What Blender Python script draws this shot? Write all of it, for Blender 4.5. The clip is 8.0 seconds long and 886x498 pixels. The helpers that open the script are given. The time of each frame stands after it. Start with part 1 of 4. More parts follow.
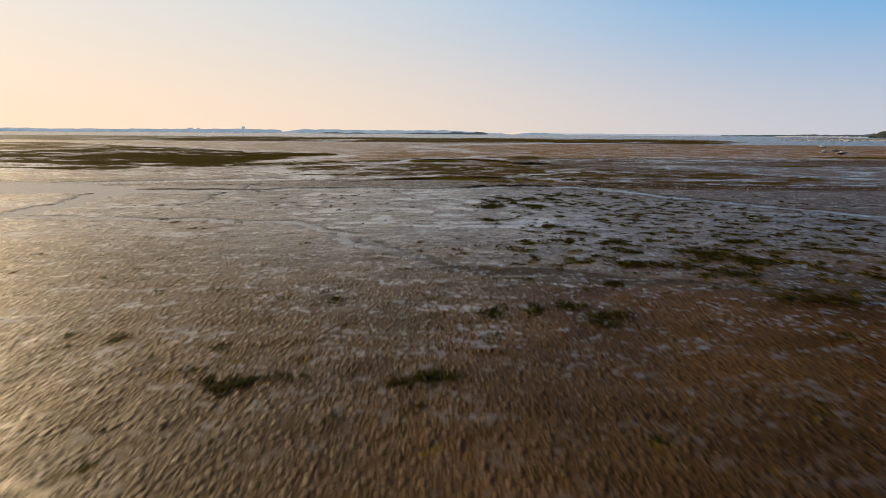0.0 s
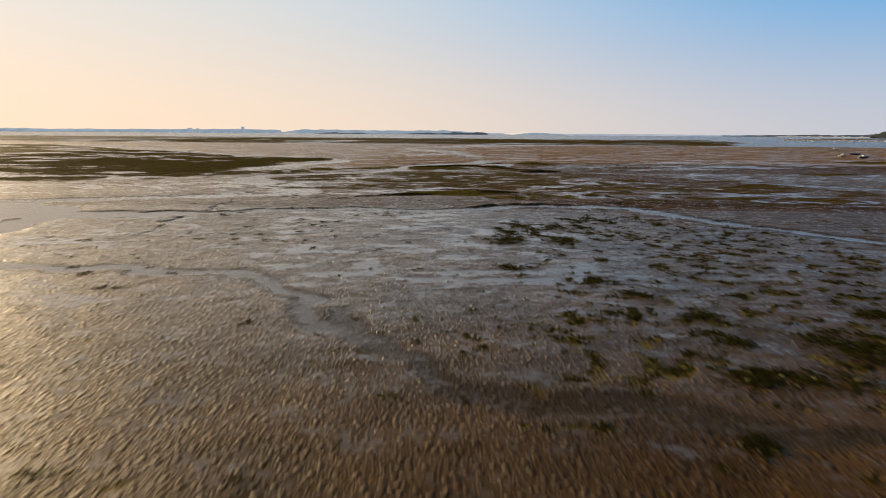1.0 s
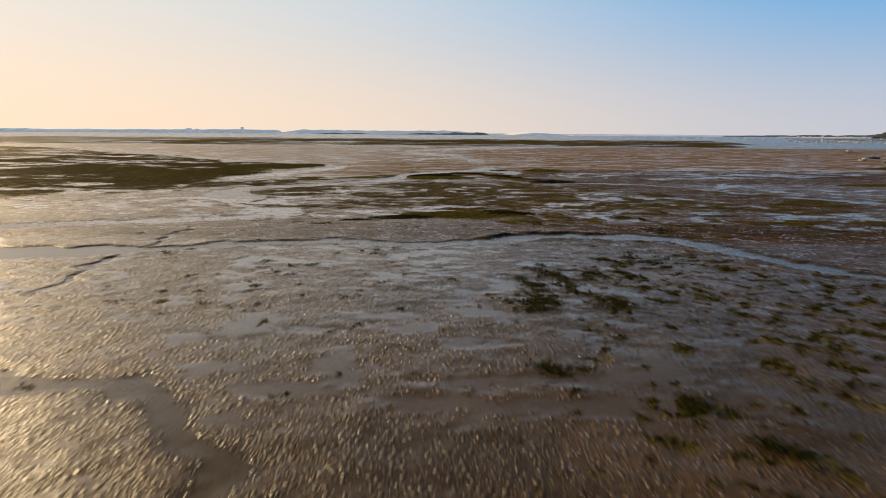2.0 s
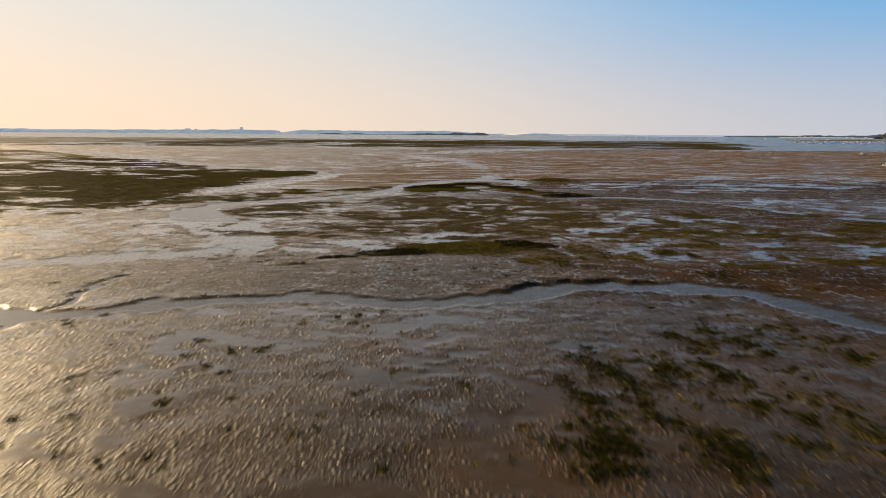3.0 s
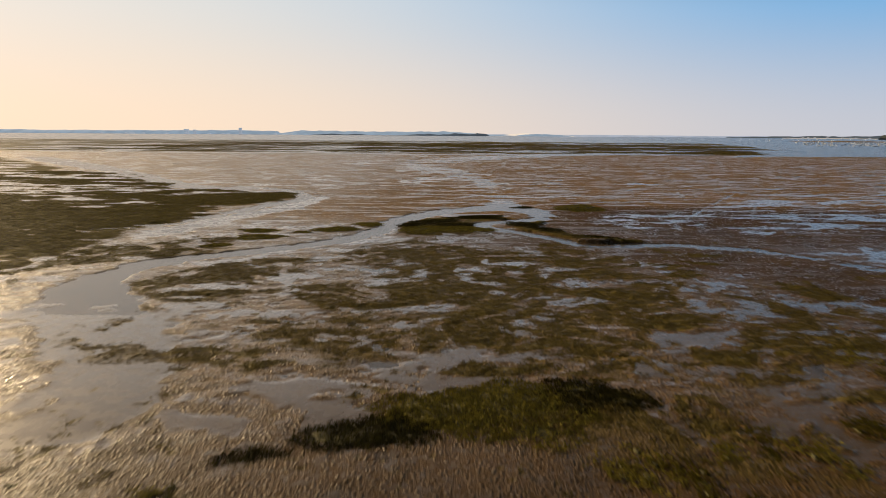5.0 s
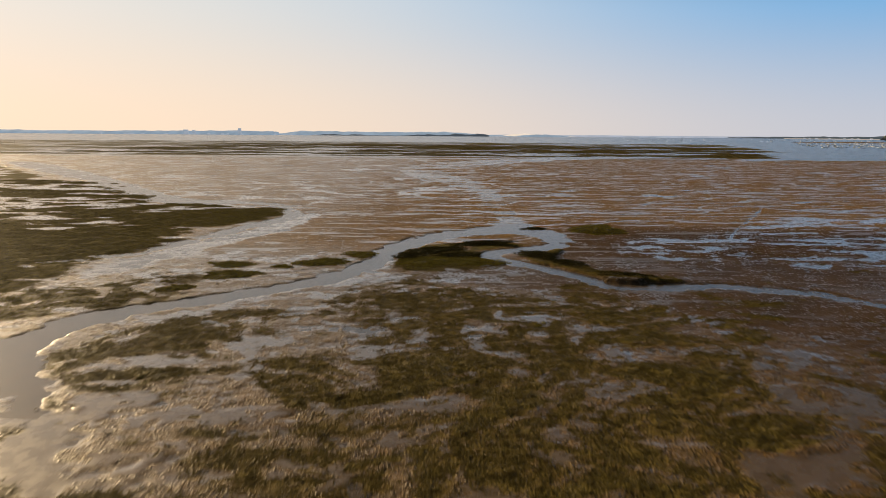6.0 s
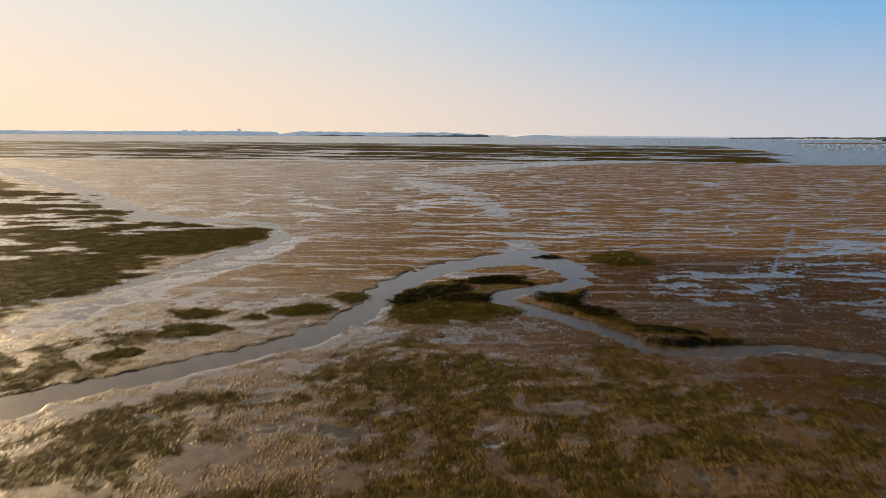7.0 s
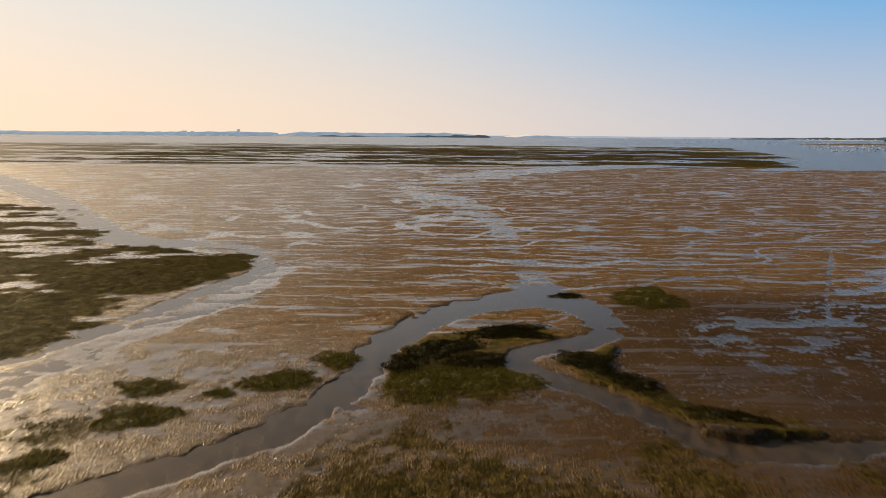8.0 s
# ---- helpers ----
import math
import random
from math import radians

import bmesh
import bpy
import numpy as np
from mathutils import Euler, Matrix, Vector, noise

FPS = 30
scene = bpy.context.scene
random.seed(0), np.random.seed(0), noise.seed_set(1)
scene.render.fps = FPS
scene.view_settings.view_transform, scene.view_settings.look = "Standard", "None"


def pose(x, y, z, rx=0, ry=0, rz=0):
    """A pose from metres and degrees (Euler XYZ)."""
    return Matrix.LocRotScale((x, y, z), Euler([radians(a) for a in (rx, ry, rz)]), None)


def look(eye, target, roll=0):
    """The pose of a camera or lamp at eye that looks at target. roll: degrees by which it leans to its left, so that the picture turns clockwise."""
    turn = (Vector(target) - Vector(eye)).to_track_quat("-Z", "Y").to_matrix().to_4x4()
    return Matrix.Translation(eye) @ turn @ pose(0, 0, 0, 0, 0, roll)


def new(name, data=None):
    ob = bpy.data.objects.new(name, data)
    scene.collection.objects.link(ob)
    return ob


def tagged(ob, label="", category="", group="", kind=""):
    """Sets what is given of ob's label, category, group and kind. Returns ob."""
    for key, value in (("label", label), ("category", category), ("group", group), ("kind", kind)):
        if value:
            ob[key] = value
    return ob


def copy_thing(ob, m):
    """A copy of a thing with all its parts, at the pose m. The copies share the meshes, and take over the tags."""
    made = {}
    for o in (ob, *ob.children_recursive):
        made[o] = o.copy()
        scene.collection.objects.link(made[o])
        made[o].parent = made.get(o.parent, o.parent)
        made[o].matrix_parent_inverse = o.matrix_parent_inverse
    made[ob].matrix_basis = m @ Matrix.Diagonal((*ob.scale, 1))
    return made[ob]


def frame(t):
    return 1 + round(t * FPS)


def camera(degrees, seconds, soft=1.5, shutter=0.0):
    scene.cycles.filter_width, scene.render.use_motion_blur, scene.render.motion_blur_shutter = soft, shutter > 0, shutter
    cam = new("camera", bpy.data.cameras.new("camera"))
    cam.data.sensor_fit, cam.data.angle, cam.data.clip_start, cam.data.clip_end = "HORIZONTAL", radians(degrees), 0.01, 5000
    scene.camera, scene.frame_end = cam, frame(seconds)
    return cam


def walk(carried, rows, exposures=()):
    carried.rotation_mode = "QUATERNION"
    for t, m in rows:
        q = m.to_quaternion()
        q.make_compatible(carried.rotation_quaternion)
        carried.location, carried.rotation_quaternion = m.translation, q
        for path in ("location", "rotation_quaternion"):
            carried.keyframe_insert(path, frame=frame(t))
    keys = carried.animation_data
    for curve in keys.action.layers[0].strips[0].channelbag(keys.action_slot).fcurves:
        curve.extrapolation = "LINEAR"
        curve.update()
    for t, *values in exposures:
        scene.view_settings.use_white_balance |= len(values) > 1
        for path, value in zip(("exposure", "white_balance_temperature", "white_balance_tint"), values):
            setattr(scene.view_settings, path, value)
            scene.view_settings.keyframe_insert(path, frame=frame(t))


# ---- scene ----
# camera: a drone that flies ahead and climbs over the tidal flat
cam = camera(73.75, 8.0, soft=0.8, shutter=0.55)
ROLL = -0.40
FLIGHT = [
    (0.0, 0.00, 0.00, 7.90, -10.930, 0.44),
    (0.8, -0.40, 11.54, 8.92, -10.927, 0.45),
    (1.6, -0.78, 23.32, 10.04, -10.924, 0.45),
    (2.4, -1.17, 35.31, 11.27, -10.921, 0.45),
    (3.2, -1.56, 47.46, 12.66, -10.918, 0.45),
    (4.0, -1.96, 59.70, 14.23, -10.915, 0.46),
    (4.8, -2.40, 71.95, 16.01, -10.912, 0.46),
    (5.6, -2.86, 84.12, 18.01, -10.909, 0.46),
    (6.4, -3.37, 96.11, 20.26, -10.906, 0.47),
    (7.2, -3.92, 107.81, 22.78, -10.903, 0.47),
    (8.0, -4.54, 119.08, 25.60, -10.900, 0.47),
]
walk(cam, [(t, pose(x, y, z, 90 + pitch, 0, yaw) @ pose(0, 0, 0, 0, 0, -ROLL)) for t, x, y, z, pitch, yaw in FLIGHT])

# ---------------------------------------------------------------- light
SUN_SIDE, SUN_UP = 52.0, 16.0        # degrees to the left of the flight, and above the horizon
sun_dir = Vector((-math.sin(radians(SUN_SIDE)) * math.cos(radians(SUN_UP)),
                  math.cos(radians(SUN_SIDE)) * math.cos(radians(SUN_UP)), math.sin(radians(SUN_UP))))
lamp = bpy.data.lights.new("sun", "SUN")
lamp.energy, lamp.angle, lamp.color = 6.6, radians(0.8), (1.0, 0.74, 0.42)
sun = new("sun", lamp)
sun.matrix_world = look((0, 0, 60), Vector((0, 0, 60)) - sun_dir)

world = bpy.data.worlds.new("sky")
scene.world = world
world.use_nodes = True
wt = world.node_tree
wt.nodes.clear()


def wnode(kind, **sets):
    n = wt.nodes.new(kind)
    for key, value in sets.items():
        n.inputs[key].default_value = value
    return n


def wmath(op, a, b=None, clamp=False):
    n = wt.nodes.new("ShaderNodeMath")
    n.operation, n.use_clamp = op, clamp
    for k, v in enumerate((a, b)):
        if v is None:
            continue
        if hasattr(v, "links"):
            wt.links.new(v, n.inputs[k])
        else:
            n.inputs[k].default_value = v
    return n.outputs[0]


def wmix(f, a, b):
    n = wt.nodes.new("ShaderNodeMix")
    n.data_type = "RGBA"
    for k, v in ((0, f), (6, a), (7, b)):
        if hasattr(v, "links"):
            wt.links.new(v, n.inputs[k])
        else:
            n.inputs[k].default_value = v if k == 0 else (*v, 1)
    return n.outputs[2]


sky = wt.nodes.new("ShaderNodeTexSky")
sky.sky_type, sky.sun_disc = "NISHITA", False
sky.sun_elevation, sky.sun_rotation = radians(SUN_UP), radians(-SUN_SIDE)
sky.air_density, sky.dust_density, sky.ozone_density = 1.0, 1.6, 1.6
geo = wt.nodes.new("ShaderNodeTexCoord")
sep = wt.nodes.new("ShaderNodeSeparateXYZ")
wt.links.new(geo.outputs["Generated"], sep.inputs[0])
dx, dy, dz = sep.outputs
# how far towards the sun's side of the sky (0 away, 1 at the sun), and how low
side = wt.nodes.new("ShaderNodeMapRange")
side.interpolation_type = "SMOOTHSTEP"
lean = wmath("SUBTRACT", wmath("MULTIPLY", dy, 0.55), wmath("MULTIPLY", dx, 0.83))
wt.links.new(lean, side.inputs[0])
side.inputs[1].default_value, side.inputs[2].default_value = -0.15, 1.08
low = wt.nodes.new("ShaderNodeMapRange")
low.interpolation_type = "SMOOTHSTEP"
wt.links.new(dz, low.inputs[0])
low.inputs[1].default_value, low.inputs[2].default_value, low.inputs[3].default_value, low.inputs[4].default_value = -0.01, 0.24, 1.0, 0.0
SKY = 0.10
nishita = wt.nodes.new("ShaderNodeVectorMath")
nishita.operation = "SCALE"
nishita.inputs[3].default_value = 0.26
tint = wt.nodes.new("ShaderNodeVectorMath")
tint.operation = "MULTIPLY"
tint.inputs[1].default_value = (1.8, 1.15, 0.66)
wt.links.new(sky.outputs[0], tint.inputs[0])
wt.links.new(tint.outputs[0], nishita.inputs[0])
haze = wmix(side.outputs[0], (5.9, 6.1, 6.8), (10.7, 8.35, 6.2))
veil = wmix(side.outputs[0], (1.35, 4.6, 8.6), (8.8, 8.7, 8.2))
dome = wt.nodes.new("ShaderNodeMapRange")           # the veil thins towards the zenith
dome.interpolation_type = "SMOOTHSTEP"
wt.links.new(dz, dome.inputs[0])
for k, v in enumerate((0.20, 0.60, 0.88, 0.0)):
    dome.inputs[k + 1].default_value = v
wt.links.new(wmath("ADD", wmath("MULTIPLY", side.outputs[0], 0.05), 0.165), dome.inputs[1])
wt.links.new(wmath("ADD", wmath("MULTIPLY", side.outputs[0], 0.31), 0.27), dome.inputs[2])
high = wmix(dome.outputs[0], nishita.outputs[0], veil)
low2 = wmix(0.94, nishita.outputs[0], haze)
final = wmix(low.outputs[0], high, low2)
bg = wnode("ShaderNodeBackground", Strength=SKY)
wt.links.new(final, bg.inputs[0])
wout = wt.nodes.new("ShaderNodeOutputWorld")
wt.links.new(bg.outputs[0], wout.inputs[0])
scene.view_settings.exposure = 0.0


# ---------------------------------------------------------------- materials
class Mat:
    """A node material with short calls."""

    def __init__(self, name):
        self.m = bpy.data.materials.new(name)
        self.m.use_nodes = True
        self.t = self.m.node_tree
        self.p = self.t.nodes["Principled BSDF"]
        self.pos = self.t.nodes.new("ShaderNodeNewGeometry").outputs["Position"]

    def put(self, v, socket):
        if hasattr(v, "links"):
            self.t.links.new(v, socket)
        elif isinstance(v, tuple) and len(v) == 3 and socket.type == "RGBA":
            socket.default_value = (*v, 1)
        else:
            socket.default_value = v

    def math(self, op, a, b=0.0, clamp=False):
        n = self.t.nodes.new("ShaderNodeMath")
        n.operation, n.use_clamp = op, clamp
        self.put(a, n.inputs[0])
        self.put(b, n.inputs[1])
        return n.outputs[0]

    def ramp(self, v, a, b, lo=0.0, hi=1.0):
        n = self.t.nodes.new("ShaderNodeMapRange")
        n.interpolation_type = "SMOOTHSTEP"
        for k, x in enumerate((v, a, b, lo, hi)):
            self.put(x, n.inputs[k])
        return n.outputs[0]

    def mix(self, f, a, b):
        n = self.t.nodes.new("ShaderNodeMix")
        n.data_type = "RGBA"
        self.put(f, n.inputs[0])
        self.put(a, n.inputs[6])
        self.put(b, n.inputs[7])
        return n.outputs[2]

    def scaled(self, sx, sy, sz=1.0):
        n = self.t.nodes.new("ShaderNodeVectorMath")
        n.operation = "MULTIPLY"
        self.t.links.new(self.pos, n.inputs[0])
        n.inputs[1].default_value = (sx, sy, sz)
        return n.outputs[0]

    def noise(self, scale, detail=3.0, rough=0.55, vec=None, distort=0.0):
        n = self.t.nodes.new("ShaderNodeTexNoise")
        self.t.links.new(vec or self.pos, n.inputs["Vector"])
        n.inputs["Scale"].default_value, n.inputs["Detail"].default_value = scale, detail
        n.inputs["Roughness"].default_value, n.inputs["Distortion"].default_value = rough, distort
        return n.outputs[0]

    def cells(self, scale, vec=None):
        n = self.t.nodes.new("ShaderNodeTexVoronoi")
        self.t.links.new(vec or self.pos, n.inputs["Vector"])
        n.inputs["Scale"].default_value = scale
        return n.outputs["Distance"]

    def attr(self, name):
        n = self.t.nodes.new("ShaderNodeAttribute")
        n.attribute_name = name
        return n.outputs["Fac"]

    def island(self):
        n = self.t.nodes.new("ShaderNodeNewGeometry")
        return n.outputs["Random Per Island"]

    def chance(self):
        n = self.t.nodes.new("ShaderNodeObjectInfo")
        return n.outputs["Random"]

    def bump(self, height, dist, strength=1.0, flat=None):
        n = self.t.nodes.new("ShaderNodeBump")
        self.put(height, n.inputs["Height"])
        n.inputs["Distance"].default_value, n.inputs["Strength"].default_value = dist, strength
        out = n.outputs[0]
        if flat is not None:                     # where flat is 1 the surface lies smooth
            mixed = self.t.nodes.new("ShaderNodeMix")
            mixed.data_type = "VECTOR"
            self.put(flat, mixed.inputs[0])
            self.t.links.new(out, mixed.inputs[4])
            self.t.links.new(self.t.nodes.new("ShaderNodeNewGeometry").outputs["Normal"], mixed.inputs[5])
            out = mixed.outputs[1]
        self.t.links.new(out, self.p.inputs["Normal"])

    def done(self, colour, rough=0.6, metal=0.0, spec=0.5, ior=1.45):
        self.put(colour, self.p.inputs["Base Color"])
        self.put(rough, self.p.inputs["Roughness"])
        self.put(metal, self.p.inputs["Metallic"])
        self.put(spec, self.p.inputs["Specular IOR Level"])
        if ior:
            self.p.inputs["IOR"].default_value = ior
        return self.m


def mud_material():
    m = Mat("wet_mud")
    sep = m.t.nodes.new("ShaderNodeSeparateXYZ")
    m.t.links.new(m.pos, sep.inputs[0])
    z = sep.outputs[2]
    sand, weed, wet = m.attr("sand"), m.attr("weed"), m.attr("wet")
    silt_shade, even, sheet_film = m.attr("silt_shade"), m.attr("even"), m.attr("film")
    big = m.noise(0.12, 4)
    mid = m.noise(0.9, 4)
    fine = m.noise(6.0, 3)
    mud = m.mix(m.ramp(big, 0.35, 0.65), (0.040, 0.023, 0.009), (0.080, 0.046, 0.0175))
    mud = m.mix(m.ramp(mid, 0.45, 0.75, 0.0, 0.6), mud, (0.042, 0.026, 0.0125))
    tan = m.mix(m.ramp(mid, 0.3, 0.7), (0.165, 0.101, 0.038), (0.28, 0.172, 0.066))
    tan = m.mix(m.ramp(big, 0.3, 0.7, 0.0, 0.5), tan, (0.14, 0.092, 0.044))
    base = m.mix(sand, mud, tan)
    green = m.mix(m.ramp(mid, 0.3, 0.7), (0.046, 0.039, 0.011), (0.125, 0.104, 0.026))
    green = m.mix(m.ramp(fine, 0.5, 0.75, 0.0, 0.6), green, (0.14, 0.115, 0.030))
    base = m.mix(m.math("MULTIPLY", even, 0.6), base, m.mix(m.ramp(big, 0.35, 0.65), (0.036, 0.021, 0.009), (0.062, 0.037, 0.016)))
    fleck = m.math("MULTIPLY", m.ramp(m.noise(1.5, 4, 0.6), 0.60, 0.67, 0.0, 0.75), m.math("SUBTRACT", 1.0, m.math("MULTIPLY", sand, 0.7)))
    base = m.mix(fleck, base, (0.034, 0.028, 0.013))
    base = m.mix(weed, base, green)
    # dark creek bed mud; on the undercut bank the same colour paints shade
    base = m.mix(silt_shade, base, m.mix(mid, (0.018, 0.015, 0.012), (0.042, 0.034, 0.026)))
    shell = m.ramp(m.noise(9.0, 1.0, 0.4), 0.70, 0.74, 0.0, 0.55)
    base = m.mix(shell, base, (0.32, 0.27, 0.21))
    crumb = m.noise(3.2, 4, 0.62)
    grains = m.ramp(m.cells(3.0), 0.02, 0.42, 1.0, 0.0)
    pellets = m.ramp(m.cells(7.0), 0.04, 0.48, 1.0, 0.0)
    # standing film of water between the lumps, from the height and from small hollows
    hollow = m.math("ADD", m.noise(2.7, 5, 0.60), m.math("MULTIPLY", m.math("SUBTRACT", wet, 0.5), 0.05))
    hollow = m.math("SUBTRACT", hollow, m.math("MULTIPLY", grains, 0.10))
    hollow = m.math("ADD", hollow, m.ramp(m.noise(1.0, 4, 0.6, m.scaled(0.35, 0.6)), 0.35, 0.65, -0.09, 0.07))
    film = m.math("MAXIMUM", m.ramp(z, 0.008, 0.045, 1.0, 0.0), m.ramp(m.math("SUBTRACT", hollow, m.math("MULTIPLY", sand, 0.03)), 0.56, 0.60, 0.0, 0.95))
    broken = m.ramp(m.math("ADD", sheet_film, m.math("MULTIPLY", m.math("SUBTRACT", m.noise(2.2, 4, 0.6), 0.5), 0.7)), 0.40, 0.58)
    film = m.math("MAXIMUM", film, broken)
    streak = m.ramp(m.noise(1.0, 4, 0.62, m.scaled(0.055, 0.36), 0.4), 0.555, 0.60, 0.0, 0.9)
    film = m.math("MAXIMUM", film, m.math("MULTIPLY", streak, sand))
    film = m.math("MULTIPLY", film, m.ramp(weed, 0.15, 0.60, 1.0, 0.05))
    lumps = m.math("ADD", m.math("MULTIPLY", grains, 0.19), m.math("MULTIPLY", pellets, 0.07))
    lumps = m.math("ADD", lumps, m.math("MULTIPLY", crumb, 0.07))
    marks = m.math("MULTIPLY", m.ramp(m.noise(1.0, 3, 0.5, m.scaled(0.55, 1.7), 0.6), 0.40, 0.60), m.math("MULTIPLY", sand, 0.13))
    lumps = m.math("ADD", lumps, marks)
    lumps = m.math("MULTIPLY", lumps, m.math("SUBTRACT", 1.0, m.math("MULTIPLY", m.math("MAXIMUM", even, silt_shade), 0.75)))
    lumps = m.math("MULTIPLY", lumps, m.ramp(weed, 0.1, 0.7, 1.0, 0.35))
    lumps = m.math("MULTIPLY", lumps, m.ramp(wet, 0.4, 1.0, 1.0, 0.8))
    m.bump(lumps, 1.0, 1.0, m.ramp(film, 0.1, 0.7))
    dry = m.math("SUBTRACT", m.ramp(wet, 0.0, 1.0, 0.62, 0.36), m.math("MULTIPLY", silt_shade, 0.10))
    sheen = m.ramp(wet, 0.0, 1.0, 0.03, 0.36)
    rough = m.math("ADD", dry, m.math("MULTIPLY", film, m.math("SUBTRACT", 0.24, dry)))
    rough = m.math("ADD", rough, m.ramp(mid, 0.3, 0.7, -0.02, 0.08))
    spec = m.math("ADD", sheen, m.math("MULTIPLY", film, m.math("SUBTRACT", 1.0, sheen)))
    spec = m.math("MULTIPLY", spec, m.ramp(weed, 0.1, 0.7, 1.0, 0.25))
    # a skin of water lies level over the wet lumps
    skin = m.math("MULTIPLY", m.ramp(wet, 0.0, 1.0, 0.0, 0.80), m.ramp(m.noise(2.4, 5, 0.65), 0.38, 0.60, 0.25, 1.0))
    skin = m.math("MULTIPLY", m.math("MAXIMUM", skin, m.math("MULTIPLY", film, 0.75)), m.ramp(weed, 0.1, 0.7, 1.0, 0.15))
    skin = m.math("MULTIPLY", skin, m.math("SUBTRACT", 1.0, m.math("MULTIPLY", silt_shade, 0.9)))
    m.put(skin, m.p.inputs["Coat Weight"])
    m.p.inputs["Coat Roughness"].default_value, m.p.inputs["Coat IOR"].default_value = 0.3, 1.42
    base = m.mix(m.math("MULTIPLY", film, 0.35), base, (0.074, 0.045, 0.021))
    m.put(m.math("ADD", 1.36, m.math("MULTIPLY", m.math("SUBTRACT", film, silt_shade, True), m.math("ADD", 0.15, m.math("MULTIPLY", sand, 0.65)))), m.p.inputs["IOR"])
    return m.done(base, rough, 0.0, spec, None)


def water_material():
    m = Mat("shallow_water")
    sep = m.t.nodes.new("ShaderNodeSeparateXYZ")
    m.t.links.new(m.pos, sep.inputs[0])
    bay = m.ramp(sep.outputs[1], 560, 760)
    still = m.math("ADD", m.math("MULTIPLY", m.noise(0.7, 2), 0.008), m.math("MULTIPLY", m.noise(3.5, 2), 0.002))
    waves = m.math("MULTIPLY", m.noise(0.55, 3, 0.6), 0.55)
    m.bump(m.math("ADD", still, m.math("MULTIPLY", waves, bay)), 1.0, 1.0)
    streaks = m.noise(1.0, 5, 0.62, m.scaled(0.5, 0.28), 1.2)
    tone = m.mix(m.ramp(streaks, 0.36, 0.64), (0.040, 0.029, 0.021), (0.100, 0.072, 0.050))
    tone = m.mix(m.ramp(sep.outputs[1], 165, 230), tone, (0.075, 0.054, 0.036))
    tone = m.mix(bay, tone, (0.036, 0.040, 0.046))
    return m.done(tone, m.ramp(bay, 0, 1, 0.26, 0.2), 0.0, m.ramp(bay, 0, 1, 1.0, 0.4), 1.65)


def frond_material(name, dark, light):
    m = Mat(name)
    r = m.island()
    c = m.mix(r, dark, light)
    c = m.mix(m.ramp(m.noise(1.6, 3), 0.4, 0.65, 0.0, 0.7), c, dark)
    thin = m.t.nodes.new("ShaderNodeBsdfTranslucent")
    m.put(c, thin.inputs[0])
    both = m.t.nodes.new("ShaderNodeMixShader")
    both.inputs[0].default_value = 0.5
    m.t.links.new(m.p.outputs[0], both.inputs[1])
    m.t.links.new(thin.outputs[0], both.inputs[2])
    m.t.links.new(both.outputs[0], m.t.nodes["Material Output"].inputs[0])
    return m.done(c, 0.65, 0.0, 0.06)


def plain(name, colour, rough=0.5, metal=0.0, vary=0.15, scale=2.0, relief=0.0):
    m = Mat(name)
    dark = tuple(v * (1 - vary * 1.6) for v in colour)
    c = m.mix(m.ramp(m.noise(scale, 5), 0.35, 0.65), dark, colour)
    if relief:
        m.bump(m.noise(scale * 3, 4), relief)
    return m.done(c, rough, metal)


MUD = mud_material()
WATER = water_material()
EEL = frond_material("eelgrass", (0.054, 0.048, 0.006), (0.20, 0.170, 0.022))
BED = frond_material("eelgrass_bed", (0.088, 0.074, 0.028), (0.225, 0.188, 0.066))
TUFT = frond_material("tuft_weed", (0.028, 0.032, 0.009), (0.105, 0.108, 0.024))
ULVA = frond_material("green_weed", (0.120, 0.108, 0.022), (0.44, 0.380, 0.075))
GEL = plain("white_gelcoat", (0.78, 0.81, 0.86), 0.25, 0, 0.08, 1.5)
BLUEHULL = plain("blue_hull_paint", (0.05, 0.10, 0.20), 0.3, 0, 0.2, 1.5)
DARKHULL = plain("dark_antifouling", (0.045, 0.035, 0.035), 0.55, 0, 0.3, 2.0)
CANVAS = plain("grey_canvas", (0.25, 0.26, 0.28), 0.8, 0, 0.2, 3.0)
GLASS = plain("tinted_glass", (0.02, 0.025, 0.03), 0.08, 0, 0.05, 1.0)
ALU = plain("mast_alloy", (0.62, 0.62, 0.63), 0.35, 0.9, 0.1, 3.0)
RUBBER = plain("outboard_black", (0.03, 0.03, 0.032), 0.4, 0, 0.2, 5.0)
OAK = plain("weathered_stake", (0.075, 0.058, 0.042), 0.85, 0, 0.35, 4.0, 0.02)


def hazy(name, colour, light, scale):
    """A distant surface seen through lit air: that haze is painted on as emission."""
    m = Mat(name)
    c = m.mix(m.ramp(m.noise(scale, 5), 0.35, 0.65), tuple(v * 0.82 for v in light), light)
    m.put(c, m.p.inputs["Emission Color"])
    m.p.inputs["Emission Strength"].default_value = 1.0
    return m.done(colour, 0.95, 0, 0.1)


# the second colour is the haze light, which each far surface gives off itself
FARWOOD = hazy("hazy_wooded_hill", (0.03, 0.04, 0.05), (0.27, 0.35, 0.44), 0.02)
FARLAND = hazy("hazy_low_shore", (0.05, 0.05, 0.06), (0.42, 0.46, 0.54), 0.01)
MIDWOOD = hazy("haze_glow_pine_wood", (0.03, 0.04, 0.03), (0.060, 0.074, 0.095), 0.03)
HILLWOOD = hazy("haze_glow_wooded_hill", (0.02, 0.025, 0.02), (0.026, 0.027, 0.026), 0.03)
DUNE = hazy("haze_glow_dune_sand", (0.15, 0.13, 0.10), (0.86, 0.74, 0.62), 0.02)
